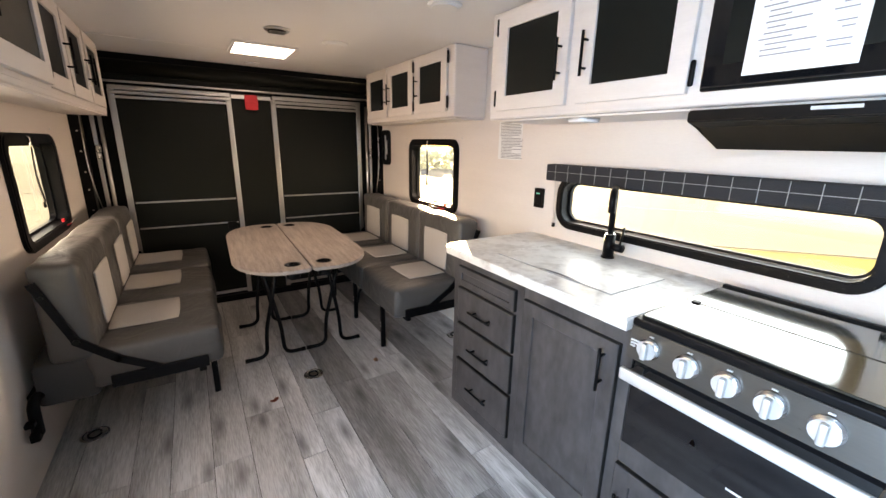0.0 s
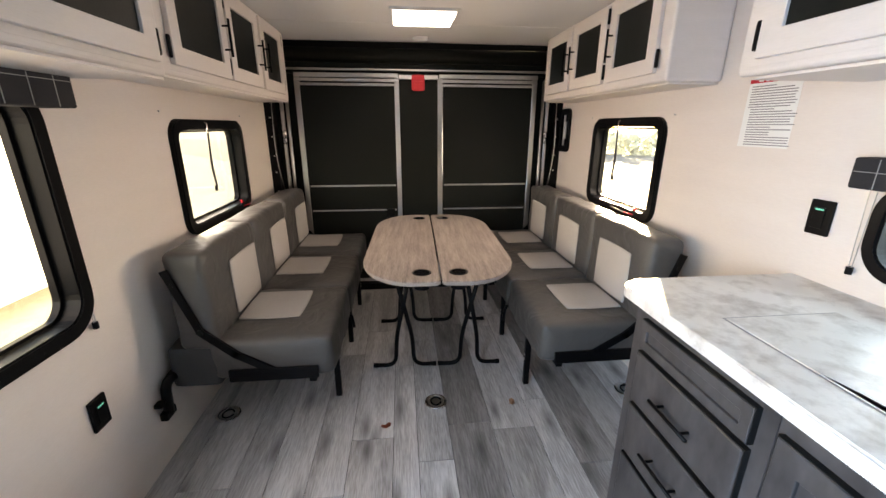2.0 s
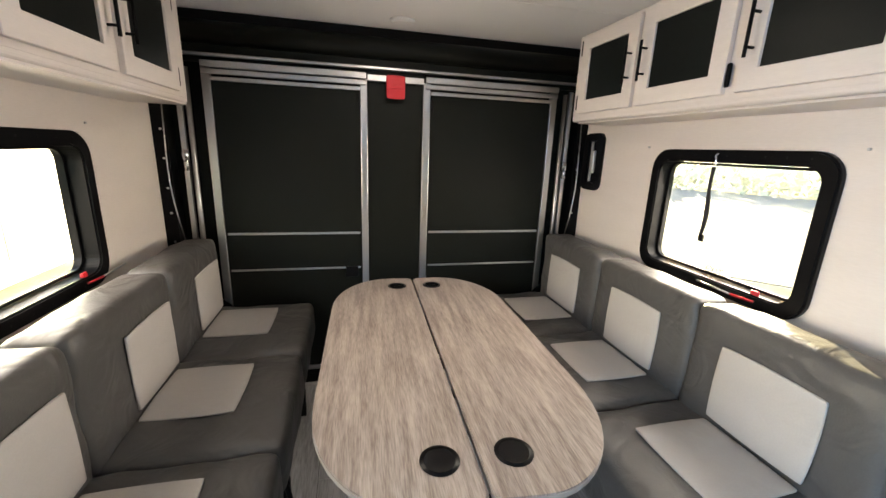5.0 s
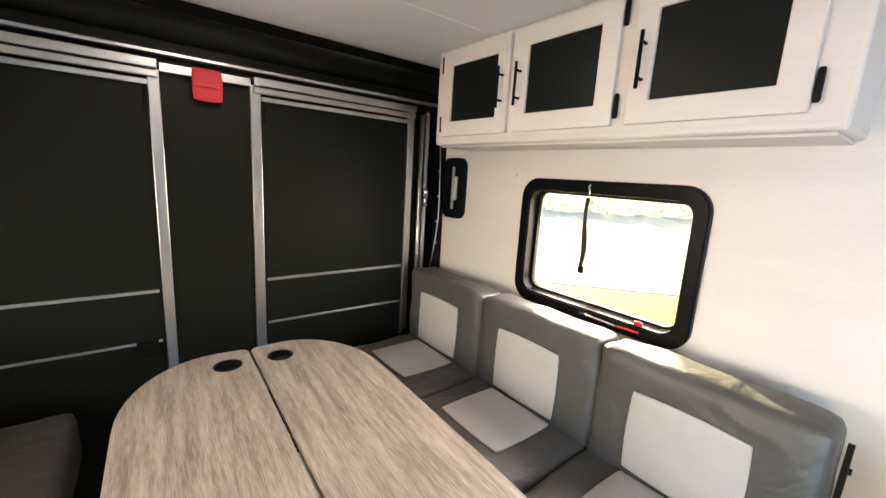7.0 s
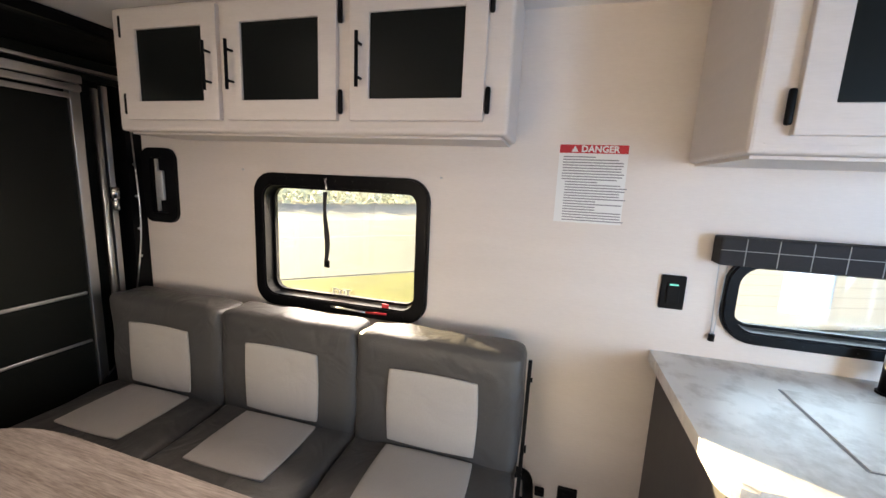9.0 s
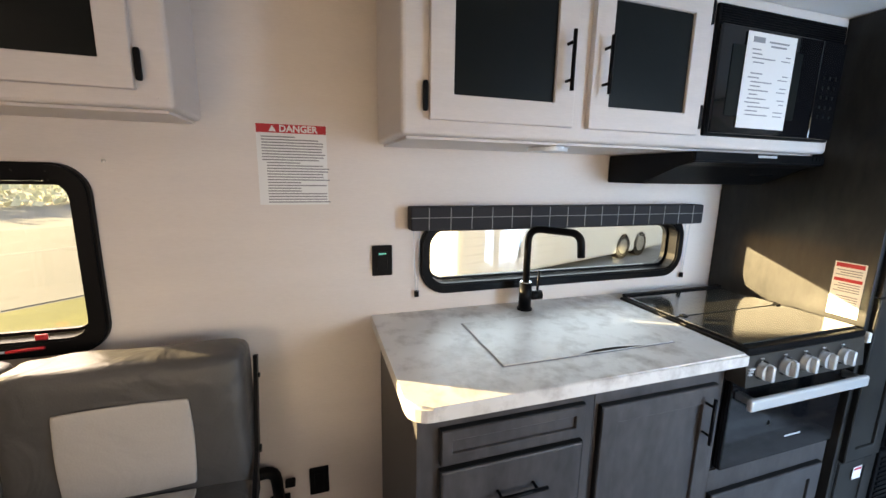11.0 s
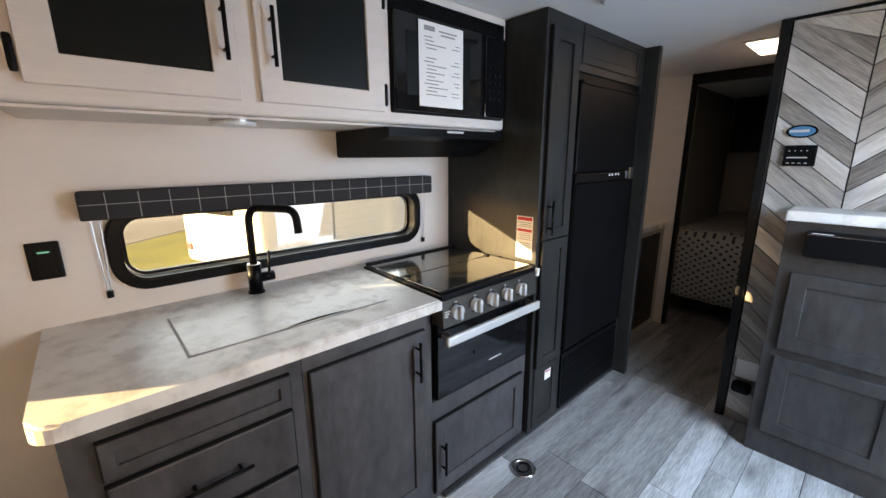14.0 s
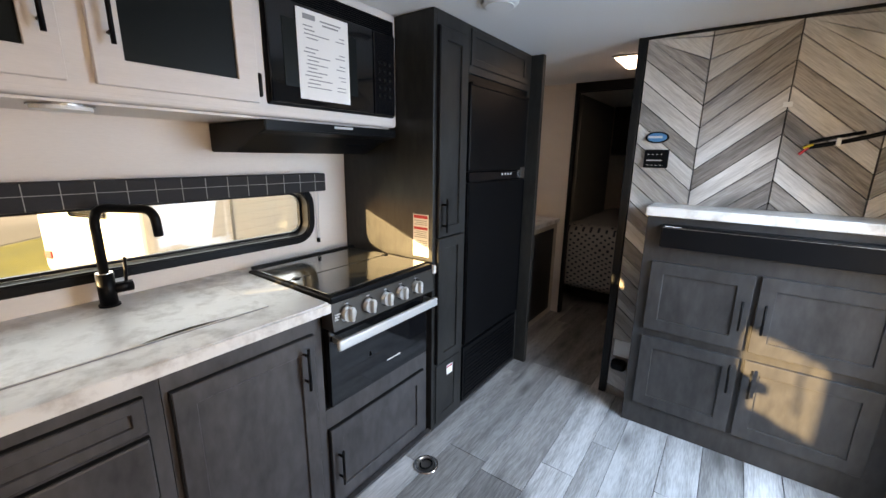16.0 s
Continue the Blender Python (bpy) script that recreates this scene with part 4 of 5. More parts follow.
bmesh.ops.solidify(warn, geom=warn.faces[:], thickness=0.0004)
part("warning_sign", warn, M_INK2, od)

# pantry and fridge
FT = 1.19
tall = thing("tall_cabinet", (1.48, -0.3, 0), "tall grey maple cabinet, darkened for shade, with a narrow pantry door round the fridge", "cabinet")
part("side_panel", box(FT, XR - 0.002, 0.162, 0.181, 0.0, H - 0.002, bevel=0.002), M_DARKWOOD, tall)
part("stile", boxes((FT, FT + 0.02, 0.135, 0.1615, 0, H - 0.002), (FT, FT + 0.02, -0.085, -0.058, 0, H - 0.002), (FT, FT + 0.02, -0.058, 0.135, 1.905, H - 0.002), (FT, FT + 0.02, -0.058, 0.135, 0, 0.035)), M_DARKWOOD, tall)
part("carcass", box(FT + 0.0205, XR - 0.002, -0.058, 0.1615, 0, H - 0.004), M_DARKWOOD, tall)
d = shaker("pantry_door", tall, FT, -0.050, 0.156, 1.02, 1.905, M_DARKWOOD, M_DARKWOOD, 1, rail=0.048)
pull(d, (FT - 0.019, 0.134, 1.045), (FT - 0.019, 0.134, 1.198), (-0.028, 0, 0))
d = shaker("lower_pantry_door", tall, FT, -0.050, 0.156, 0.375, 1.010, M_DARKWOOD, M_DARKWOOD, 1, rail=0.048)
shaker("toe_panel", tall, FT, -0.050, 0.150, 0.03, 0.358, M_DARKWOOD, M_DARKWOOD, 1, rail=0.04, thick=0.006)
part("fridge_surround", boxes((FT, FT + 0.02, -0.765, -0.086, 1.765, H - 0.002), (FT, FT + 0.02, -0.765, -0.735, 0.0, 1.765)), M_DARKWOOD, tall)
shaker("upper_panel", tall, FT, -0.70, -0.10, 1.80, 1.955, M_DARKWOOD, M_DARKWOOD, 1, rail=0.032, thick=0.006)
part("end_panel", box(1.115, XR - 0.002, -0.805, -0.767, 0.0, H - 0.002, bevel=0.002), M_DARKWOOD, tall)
stick = thing("warning_sticker", (1.258, 0.183, 1.0), "white and red warning sticker on the dark cabinet side", "sticker")
part("paper", box(1.213, 1.304, 0.1815, 0.1825, 0.925, 1.123), M_PAPER, stick)
for z0, z1 in ((1.104, 1.119), (1.052, 1.064)):
    part("heading", box(1.218, 1.299, 0.1826, 0.1832, z0, z1), M_RED, stick)
part("print", boxes(*[(1.222, 1.296 - 0.012 * (k % 2), 0.1826, 0.1830, z, z + 0.0035) for k, z in enumerate((1.092, 1.083, 1.074, 1.042, 1.033, 1.024, 1.015, 0.997, 0.988, 0.979, 0.970))]), M_INK, stick)
stick2 = thing("foot_sticker", (FT - 0.02, 0.04, 0.28), "small white sticker on the pantry foot panel", "sticker")
part("paper", box(FT - 0.0075, FT - 0.0066, 0.01, 0.062, 0.272, 0.325), M_PAPER, stick2)
part("heading", box(FT - 0.0082, FT - 0.0076, 0.014, 0.058, 0.312, 0.320), M_RED, stick2)

fr = thing("fridge", (1.45, -0.41, 0.02), "black two-door camper fridge built into the tall cabinet", "fridge")
part("case", box(FT + 0.012, XR - 0.01, -0.734, -0.087, 0.02, 1.764), M_BLACK, fr)
fz = part("freezer_door", box(FT - 0.012, FT + 0.0115, -0.730, -0.092, 1.312, 1.728, bevel=0.006), M_PLASTIC, fr)
part("door_grip", boxes((FT - 0.018, FT - 0.0125, -0.728, -0.094, 1.711, 1.728), bevel=0.002), M_BLACK, fz)
fd = part("fridge_door", box(FT - 0.012, FT + 0.0115, -0.730, -0.092, 0.380, 1.256, bevel=0.006), M_PLASTIC, fr)
for y in (-0.728, -0.101):
    part("trim_strip", box(FT - 0.017, FT - 0.0125, y, y + 0.006, 0.39, 1.25), M_BLACK, fd)
cp = part("control_strip", box(FT - 0.016, FT + 0.0115, -0.730, -0.092, 1.260, 1.307, bevel=0.003), M_BGLASS, fr)
part("button", boxes(*[(FT - 0.0175, FT - 0.0165, -0.44 - 0.035 * k, -0.425 - 0.035 * k, 1.285, 1.297) for k in range(4)]), M_INK2, cp)
part("latch", box(FT - 0.028, FT - 0.0165, -0.700, -0.655, 1.262, 1.325, bevel=0.003), M_SATIN, cp)
vb = box(FT - 0.008, FT + 0.0115, -0.730, -0.092, 0.03, 0.362, bevel=0.004)
vent = part("vent_grille", vb, M_PLASTIC, fr)
for k in range(13):
    part("slat", box(FT - 0.013, FT - 0.0085, -0.715, -0.107, 0.052 + 0.0225 * k, 0.062 + 0.0225 * k), M_BLACK, vent)

# ---- sofas ----
def sofa(side, group="facing sofas"):
    """A folding sofa: three seats and three backs with pale pads on a black metal frame."""
    s = side
    xw = XR if s > 0 else XL

    def fx(u):
        return xw - s * u

    def rng_x(u0, u1):
        return sorted((fx(u0), fx(u1)))

    so = thing("sofa", (fx(0.35), 2.95, 0.0), "grey vinyl folding sofa with pale inset pads on black legs", "sofa", group)
    Y = (2.205, 2.772, 3.339, 3.906)
    dy, db = (0.0, 0.0) if s > 0 else (0.04, 0.03)
    for k in range(3):
        y0, y1 = Y[k] + 0.003, Y[k + 1] - 0.003
        ym = (y0 + y1) / 2 + dy
        xa, xb = rng_x(0.205, 0.712)
        seat = part("seat", soft_box(xa, xb, y0, y1, 0.335, 0.527, 0.030, 12, 0.009, wrinkle=0.010, seed=k * 7.1), M_VINYL, so, "", True)
        xa, xb = rng_x(0.270, 0.540)
        part("pad", soft_box(xa, xb, ym - 0.148, ym + 0.148, 0.5325, 0.5425, 0.004, 8, 0.006), M_PAD, seat, "pale vinyl pad", True)
        xa, xb = rng_x(0.100, 0.255)
        back = part("backrest", soft_box(xa, xb, y0, y1, 0.485, 0.905, 0.028, 12, 0.008, lean=s * 0.02, wrinkle=0.009, seed=k * 3.3 + 20), M_VINYL, so, "", True)
        xa, xb = rng_x(0.259, 0.270)
        part("pad", soft_box(xa, xb, ym + db - 0.148, ym + db + 0.148, 0.556, 0.806, 0.004, 8, 0.006, lean=s * 0.02), M_PAD, back, "pale vinyl pad", True)
    xa, xb = rng_x(0.03, 0.24)
    part("rear_bolster", soft_box(xa, xb, Y[0] + 0.01, Y[3] - 0.01, 0.30, 0.50, 0.03, 6), M_UNDER, so, "dark cloth bolster behind the seat", True)
    for y, out in ((Y[0] - 0.012, -1), (Y[3] + 0.012, 1)):
        bm = bmesh.new()
        for a, b, w in (((0.112, 0.835), (0.20, 0.58), 0.014), ((0.20, 0.58), (0.32, 0.47), 0.016), ((0.32, 0.47), (0.46, 0.385), 0.015)):
            p, q = Vector((fx(a[0]), y, a[1])), Vector((fx(b[0]), y, b[1]))
            d = (q - p).normalized()
            n = Vector((-d.z, 0, d.x)) * w
            ends = [p - d * 0.01 + n, p - d * 0.01 - n, q + d * 0.01 - n, q + d * 0.01 + n]
            v0 = [bm.verts.new(e + Vector((0, -0.006, 0))) for e in ends]
            v1 = [bm.verts.new(e + Vector((0, 0.006, 0))) for e in ends]
            bm.faces.new(v0)
            bm.faces.new(v1[::-1])
            for i in range(4):
                bm.faces.new((v0[i], v0[(i + 1) % 4], v1[(i + 1) % 4], v1[i]))
        arm = part("side_arm", bm, M_BLACK, so, "black steel folding arm")
        for bu, bz, brad in ((0.20, 0.58, 0.012), (0.13, 0.785, 0.008)):
            part("bolt", disc((fx(bu), y + out * 0.008, bz), brad, 0.008, "y", 12), M_INSET, arm)
        xa, xb = rng_x(0.28, 0.645)
        part("side_rail", box(xa, xb, y - 0.008, y + 0.008, 0.340, 0.396, bevel=0.003), M_BLACK, so)
    xa, xb = rng_x(0.60, 0.63)
    part("front_rail", box(xa, xb, Y[0], Y[3], 0.31, 0.345, bevel=0.003), M_BLACK, so)
    for y in (2.515, 3.06, 3.63):
        xa, xb = rng_x(0.645, 0.675)
        leg = part("leg", box(xa, xb, y - 0.013, y + 0.013, 0.001, 0.344, bevel=0.003), M_BLACK, so, "black square steel leg")
        for rz in (0.16, 0.185):
            part("rivet", disc((fx(0.6755), y, rz), 0.006, 0.004, "x", 10), M_SATIN, leg)
    part("release_strap", tube(bend([(fx(0.64), 2.88, 0.33), (fx(0.70), 2.86, 0.31), (fx(0.715), 2.85, 0.22)], 0.05), 0.009, 8), M_BLACK, so, "black release handle", True)
    br = part("wall_bracket", tube(bend([(fx(0.16), 2.36, 0.355), (fx(0.05), 2.26, 0.365), (fx(0.035), 2.17, 0.37), (fx(0.035), 2.16, 0.235)], 0.05), 0.020, 10), M_BLACK, so, "black bent steel bracket", True)
    for hy0, hy1, hz0, hz1 in ((2.125, 2.195, 0.215, 0.25), (2.105, 2.14, 0.29, 0.31)):
        part("hook", boxes(tuple(rng_x(0.015, 0.045)) + (hy0, hy1, hz0, hz1), bevel=0.004), M_BLACK, br)
    part("bolt", disc((fx(0.085), 2.27, 0.362), 0.016, 0.03, "y", 12), M_CHROME, br, "chrome bolt")
    part("bracket_foot", boxes(tuple(rng_x(0.002, 0.02)) + (2.24, 2.75, 0.33, 0.36)), M_BLACK, so)
    return so


sofa(1)
sofa(-1)

# ---- table: two half tops on folding tube legs ----
TX, TY0, TY1, TH = 0.652, 2.315, 3.715, 0.710


def half_table(s):
    t = thing("folding_table", (TX + s * 0.19, (TY0 + TY1) / 2, 0), "grey oak laminate half table on black tube legs", "table", "half tables")
    ym = (TY0 + TY1) / 2
    w, hl, n = 0.386, (TY1 - TY0) / 2, 12
    pts = [(TX + s * 0.004, TY0 + 0.02), (TX + s * 0.02, TY0 + 0.002), (TX + s * 0.12, TY0)]
    for k in range(1, n):
        a = radians(90 * k / n)
        pts.append((TX + s * (0.12 + (w - 0.12) * math.sin(a)), TY0 + 0.36 * (1 - math.cos(a))))
    pts += [(TX + s * w, TY0 + 0.38)]
    full = pts + [(x, 2 * ym - y) for x, y in reversed(pts)]
    holes = [(TX + s * 0.088, TY0 + 0.122), (TX + s * 0.088, TY1 - 0.118)]
    bm = bmesh.new()
    lo, hi = [[bm.verts.new((x, y, z)) for x, y in full] for z in (TH - 0.021, TH)]
    bm.faces.new(hi)
    bm.faces.new(lo[::-1])
    m = len(full)
    for i in range(m):
        bm.faces.new((lo[i], lo[(i + 1) % m], hi[(i + 1) % m], hi[i]))
    bmesh.ops.bevel(bm, geom=[e for e in bm.edges if e.calc_length() > 0 and (all(v.co.z > TH - 1e-4 for v in e.verts) or all(v.co.z < TH - 0.0205 for v in e.verts))], offset=0.004, segments=2, affect="EDGES")
    topo = part("tabletop", bm, M_TABLE, t)
    eb = bmesh.new()
    a, b = [[eb.verts.new((TX + (x - TX) * 1.004 + s * 0.0006 * (abs(x - TX) > 0.03), ym + (y - ym) * 1.0022, z)) for x, y in full] for z in (TH - 0.0165, TH - 0.0045)]
    c, d = [[eb.verts.new((TX + (x - TX) * 0.99, ym + (y - ym) * 0.99, z)) for x, y in full] for z in (TH - 0.0165, TH - 0.0045)]
    for i in range(m):
        j = (i + 1) % m
        eb.faces.new((a[i], a[j], b[j], b[i]))
        eb.faces.new((b[i], b[j], d[j], d[i]))
        eb.faces.new((c[i], a[i], a[j], c[j])[::-1])
    part("edge_band", eb, M_EDGE, topo, "pale edge band")
    for x, y in holes:
        cup = bmesh.new()
        disc((x, y, TH + 0.0008), 0.046, 0.0016, "z", 28, cup)
        h = part("cup_holder", cup, M_PLASTIC, topo, "black cup holder", True)
        part("well", disc((x, y, TH + 0.0018), 0.036, 0.0006, "z", 28), M_BGLASS, h, "dark well")
        part("cup", disc((x, y, TH - 0.052), 0.038, 0.05, "z", 24), M_PLASTIC, h)
    xc = TX + s * 0.19
    for y, lean in ((TY0 + 0.22, -1), (TY1 - 0.22, 1)):
        yf = y + lean * -0.20
        for q in (-1, 1):
            foot = xc + q * 0.18
            line_pts = [(xc - q * 0.050, y - lean * 0.10, TH - 0.03), (xc + q * 0.046, yf, 0.20), (xc + q * 0.054, yf, 0.014), (foot, yf, 0.014)]
            lg = part("leg", tube(bend(line_pts, 0.075, 6), 0.0125, 10), M_BLACK, t, "black bent tube leg", True)
            part("foot_cap", tube([(foot - q * 0.02, yf, 0.0145), (foot + q * 0.006, yf, 0.0145)], 0.0140, 10), M_PLASTIC, lg)
        part("leg_plate", box(xc - 0.07, xc + 0.07, y - 0.16, y + 0.04, TH - 0.036, TH - 0.0212), M_BLACK, t)
    around = Matrix.Translation((TX, ym, 0))
    t.matrix_basis = around @ pose(0, 0, 0, 0, 0, -1.9) @ around.inverted() @ Matrix.Translation(t.location)
    part("support_rail", boxes((xc - 0.012, xc + 0.012, TY0 + 0.25, TY1 - 0.25, TH - 0.05, TH - 0.037)), M_BLACK, t)


half_table(-1)
half_table(1)

# ---- wall things ----
def wall_box(name, side, y0, y1, z0, z1, label, led=True):
    xw = XR if side > 0 else XL
    xa, xb = sorted((xw - side * 0.012, xw - side * 0.0005))
    t = thing(name, (xw, (y0 + y1) / 2, z0), label, "wall switch" if "switch" in name else "outlet", "wall plates")
    part("plate", box(xa, xb, y0, y1, z0, z1, bevel=0.004), M_PLASTIC, t)
    xa, xb = sorted((xw - side * 0.016, xw - side * 0.0125))
    part("rocker", box(xa, xb, y0 + 0.018, y1 - 0.018, z0 + 0.022, z1 - 0.022, bevel=0.001), M_BLACK, t)
    if led:
        xa, xb = sorted((xw - side * 0.0175, xw - side * 0.0162))
        part("indicator", box(xa, xb, (y0 + y1) / 2 - 0.013, (y0 + y1) / 2 + 0.013, z1 - 0.031, z1 - 0.026), M_LED, t, "small green indicator")


wall_box("wall_switch", 1, 1.740, 1.812, 1.048, 1.158, "black wall switch with a green indicator light")
wall_box("wall_outlet", -1, 1.845, 1.917, 0.410, 0.522, "black wall outlet low on the wall", True)
wall_box("wall_outlet", 1, 1.988, 2.058, 0.212, 0.322, "black wall outlet low beside the worktop", False)

dan = thing("danger_notice", (XR - 0.001, 2.05, 1.31), "white danger notice with a red heading stuck on the wall", "notice")
part("paper", box(XR - 0.0012, XR - 0.0004, 1.952, 2.162, 1.304, 1.556), M_PAPER, dan)
part("heading", box(XR - 0.0018, XR - 0.0013, 1.953, 2.161, 1.529, 1.5555), M_RED, dan, "red heading bar")
face = Matrix.Translation((XR - 0.0022, 2.037, 1.5415)) @ Euler((radians(90), 0, radians(-90))).to_matrix().to_4x4()
lettering("word", "DANGER", 0.0285, face, M_PAPER, dan, 0.0003, 0.0009)
tri = sheet_on_wall(XR - 0.0024, XR - 0.0019, [(2.125, 1.533), (2.103, 1.533), (2.114, 1.552)])
part("triangle", tri, M_PAPER, dan)
bm = bmesh.new()
rng = random.Random(9)
for k in range(24):
    z = 1.519 - 0.0089 * k
    a = 2.148 - (0.012 if k > 8 else 0)
    box(XR - 0.0017, XR - 0.0013, a - rng.choice((0.19, 0.18, 0.185, 0.10, 0.17)), a, z - 0.0036, z, bm=bm)
part("print", bm, M_FINE, dan, "dense dark lines of print")

for s, ys in ((1, (2.561, 3.417)), (-1, (2.573, 3.453))):
    for y in ys:
        xw = XR if s > 0 else XL
        hk = thing("curtain_clip", (xw, y, 1.43), "tiny steel screw clip on the wall above the window", "clip", "wall clips")
        part("clip", soft_box(xw - s * 0.004 - 0.0035, xw - s * 0.004 + 0.0035, y - 0.0045, y + 0.0045, 1.427, 1.435, 0.002, 3), M_SATIN, hk)

# ---- ceiling things ----
vent_t = thing("roof_vent", (0.61, 3.23, H), "bright white translucent roof vent in a white frame", "roof vent")
vf = ring_on_wall(0.001, 0.014, [(0.80, 3.42), (0.42, 3.42), (0.42, 3.03), (0.80, 3.03)], [(0.782, 3.402), (0.438, 3.402), (0.438, 3.048), (0.782, 3.048)])
for v in vf.verts:
    v.co = Vector((v.co.y, v.co.z, H - v.co.x))
part("frame", vf, M_LAMP, vent_t)
part("diffuser", box(0.439, 0.781, 3.049, 3.401, H - 0.010, H - 0.002), M_SKYLIGHT, vent_t, "glowing white diffuser")
cr = thing("ceiling_register", (0.603, 2.65, H), "round dark and chrome ceiling air vent", "air vent")
part("rim", disc((0.603, 2.65, H - 0.006), 0.062, 0.010, "z", 30, r2=0.068), M_SATIN, cr, "", True)
part("core", disc((0.603, 2.65, H - 0.0125), 0.046, 0.004, "z", 28), M_BLACK, cr)
for k in range(3):
    part("vane", box(0.561, 0.645, 2.625 + 0.022 * k, 2.632 + 0.022 * k, H - 0.021, H - 0.015), M_SATIN, cr)
for x, y, r in ((0.959, 2.774, 0.075), (1.135, 1.80, 0.075), (0.956, 0.068, 0.075), (0.62, 3.79, 0.06)):
    sp = thing("ceiling_fixture", (x, y, H), "round flat white ceiling fixture", "ceiling light", "round ceiling fixtures")
    part("ring", disc((x, y, H - 0.007), r * 0.88, 0.012, "z", 36, r2=r), M_LAMP, sp, "", True)
    part("grille", disc((x, y, H - 0.0148), r * 0.74, 0.003, "z", 36), M_CEIL, sp)
hl = thing("hall_light", (0.74, -1.29, H), "warm rectangular ceiling light in the hall", "ceiling light")
part("frame", box(0.655, 0.805, -1.40, -1.03, H - 0.010, H - 0.001, bevel=0.003), M_LAMP, hl)
part("diffuser", box(0.668, 0.792, -1.387, -1.043, H - 0.016, H - 0.0105, bevel=0.002), M_HALLLAMP, hl, "warm glowing diffuser")

# ---- media cabinet on the chevron partition ----
CF = -0.545
mc = thing("media_cabinet", (-0.06, -0.65, 0), "grey maple media cabinet with four shaker doors, darkened for dim light", "cabinet")
part("body", box(XL + 0.002, 0.432, -0.736, CF, 0.0, 1.120, bevel=0.002), M_MEDIA, mc)


def front_door(y, x0, x1, z0, z1, hx, hz0, hz1):
    ya, yb = y + 0.0005, y + 0.019
    r = 0.058
    fr = frame_x(ya, yb, x0, x1, z0, z1, r)
    for v in fr.verts:
        v.co.x, v.co.y = v.co.y, v.co.x
    bmesh.ops.bevel(fr, geom=fr.edges[:], offset=0.0018, segments=1, affect="EDGES")
    d = part("door", fr, M_MEDIA, mc)
    part("panel", box(x0 + r - 0.002, x1 - r + 0.002, ya + 0.0005, ya + 0.010, z0 + r - 0.002, z1 - r + 0.002), M_MEDIA, d)
    pull(d, (hx, yb, hz0), (hx, yb, hz1), (0, 0.028, 0))


front_door(CF, -0.020, 0.386, 0.552, 0.903, 0.010, 0.652, 0.788)
front_door(CF, -0.480, -0.040, 0.552, 0.903, -0.070, 0.652, 0.788)
front_door(CF, -0.020, 0.386, 0.130, 0.512, 0.010, 0.345, 0.482)
front_door(CF, -0.480, -0.040, 0.130, 0.512, -0.070, 0.345, 0.482)
ms = thing("media_shelf", (-0.06, -0.64, 1.121), "white marbled shelf top on the media cabinet", "shelf")
part("slab", box(XL + 0.002, 0.440, -0.737, CF + 0.025, 1.121, 1.165, bevel=0.006), M_COUNTER, ms)
sb = thing("soundbar", (-0.07, CF + 0.02, 0.985), "long black sound bar below the shelf", "sound bar")
part("body", box(-0.50, 0.362, CF + 0.0005, CF + 0.055, 0.982, 1.088, bevel=0.006), M_PLASTIC, sb)
part("chrome_line", box(-0.495, 0.357, CF + 0.0555, CF + 0.0567, 1.076, 1.0785), M_SATIN, sb, "thin bright line")
part("brand_bar", box(0.28, 0.345, CF + 0.0555, CF + 0.0565, 1.081, 1.0845), M_INK2, sb)
bd = thing("oval_badge", (0.465, -0.73, 1.51), "blue oval badge with a black rim on the chevron wall", "badge")
bmo = disc((0.465, -0.7315, 1.491), 0.054, 0.010, "y", 36)
bmesh.ops.scale(bmo, verts=bmo.verts, vec=(1, 1, 0.52), space=Matrix.Translation((-0.465, 0.7315, -1.491)))
part("rim", bmo, M_PLASTIC, bd)
bmo = disc((0.465, -0.7255, 1.491), 0.045, 0.003, "y", 36)
bmesh.ops.scale(bmo, verts=bmo.verts, vec=(1, 1, 0.48), space=Matrix.Translation((-0.465, 0.7255, -1.491)))
part("face", bmo, M_BLUE, bd, "blue face")
part("letter_bar", boxes((0.44, 0.506, -0.7238, -0.723, 1.487, 1.498)), M_INK2, bd)
ap = thing("control_panel", (0.468, -0.73, 1.36), "black wall control panel with small pale legends", "control panel")
part("plate", box(0.402, 0.512, -0.7365, -0.722, 1.341, 1.431, bevel=0.003), M_PLASTIC, ap)
bm = bmesh.new()
for k in range(4):
    disc((0.434 + 0.02 * k, -0.7212, 1.408), 0.003, 0.0014, "y", 8, bm)
    box(0.428 + 0.02 * k, 0.438 + 0.02 * k, -0.7218, -0.7210, 1.353, 1.356, bm=bm)
box(0.43, 0.50, -0.7218, -0.7210, 1.376, 1.381, bm=bm)
part("legend", bm, M_INK2, ap)
wc = thing("wall_cable", (-0.19, -0.73, 1.47), "black cable bundle with coloured plugs hanging from the wall", "cable")
part("lead", tube(bend([(-0.56, -0.715, 1.545), (-0.40, -0.70, 1.52), (-0.26, -0.695, 1.475), (-0.18, -0.70, 1.455), (-0.10, -0.705, 1.44)], 0.06), 0.009, 10, tube(bend([(-0.27, -0.70, 1.50), (-0.16, -0.69, 1.475), (-0.11, -0.695, 1.46)], 0.04), 0.007, 8)), M_PLASTIC, wc, "", True)
part("tie", box(-0.205, -0.190, -0.714, -0.682, 1.445, 1.478, bevel=0.003), M_PAPER, wc)
part("red_plug", tube([(-0.11, -0.70, 1.44), (-0.085, -0.70, 1.412)], 0.006, 8), M_RED, wc)
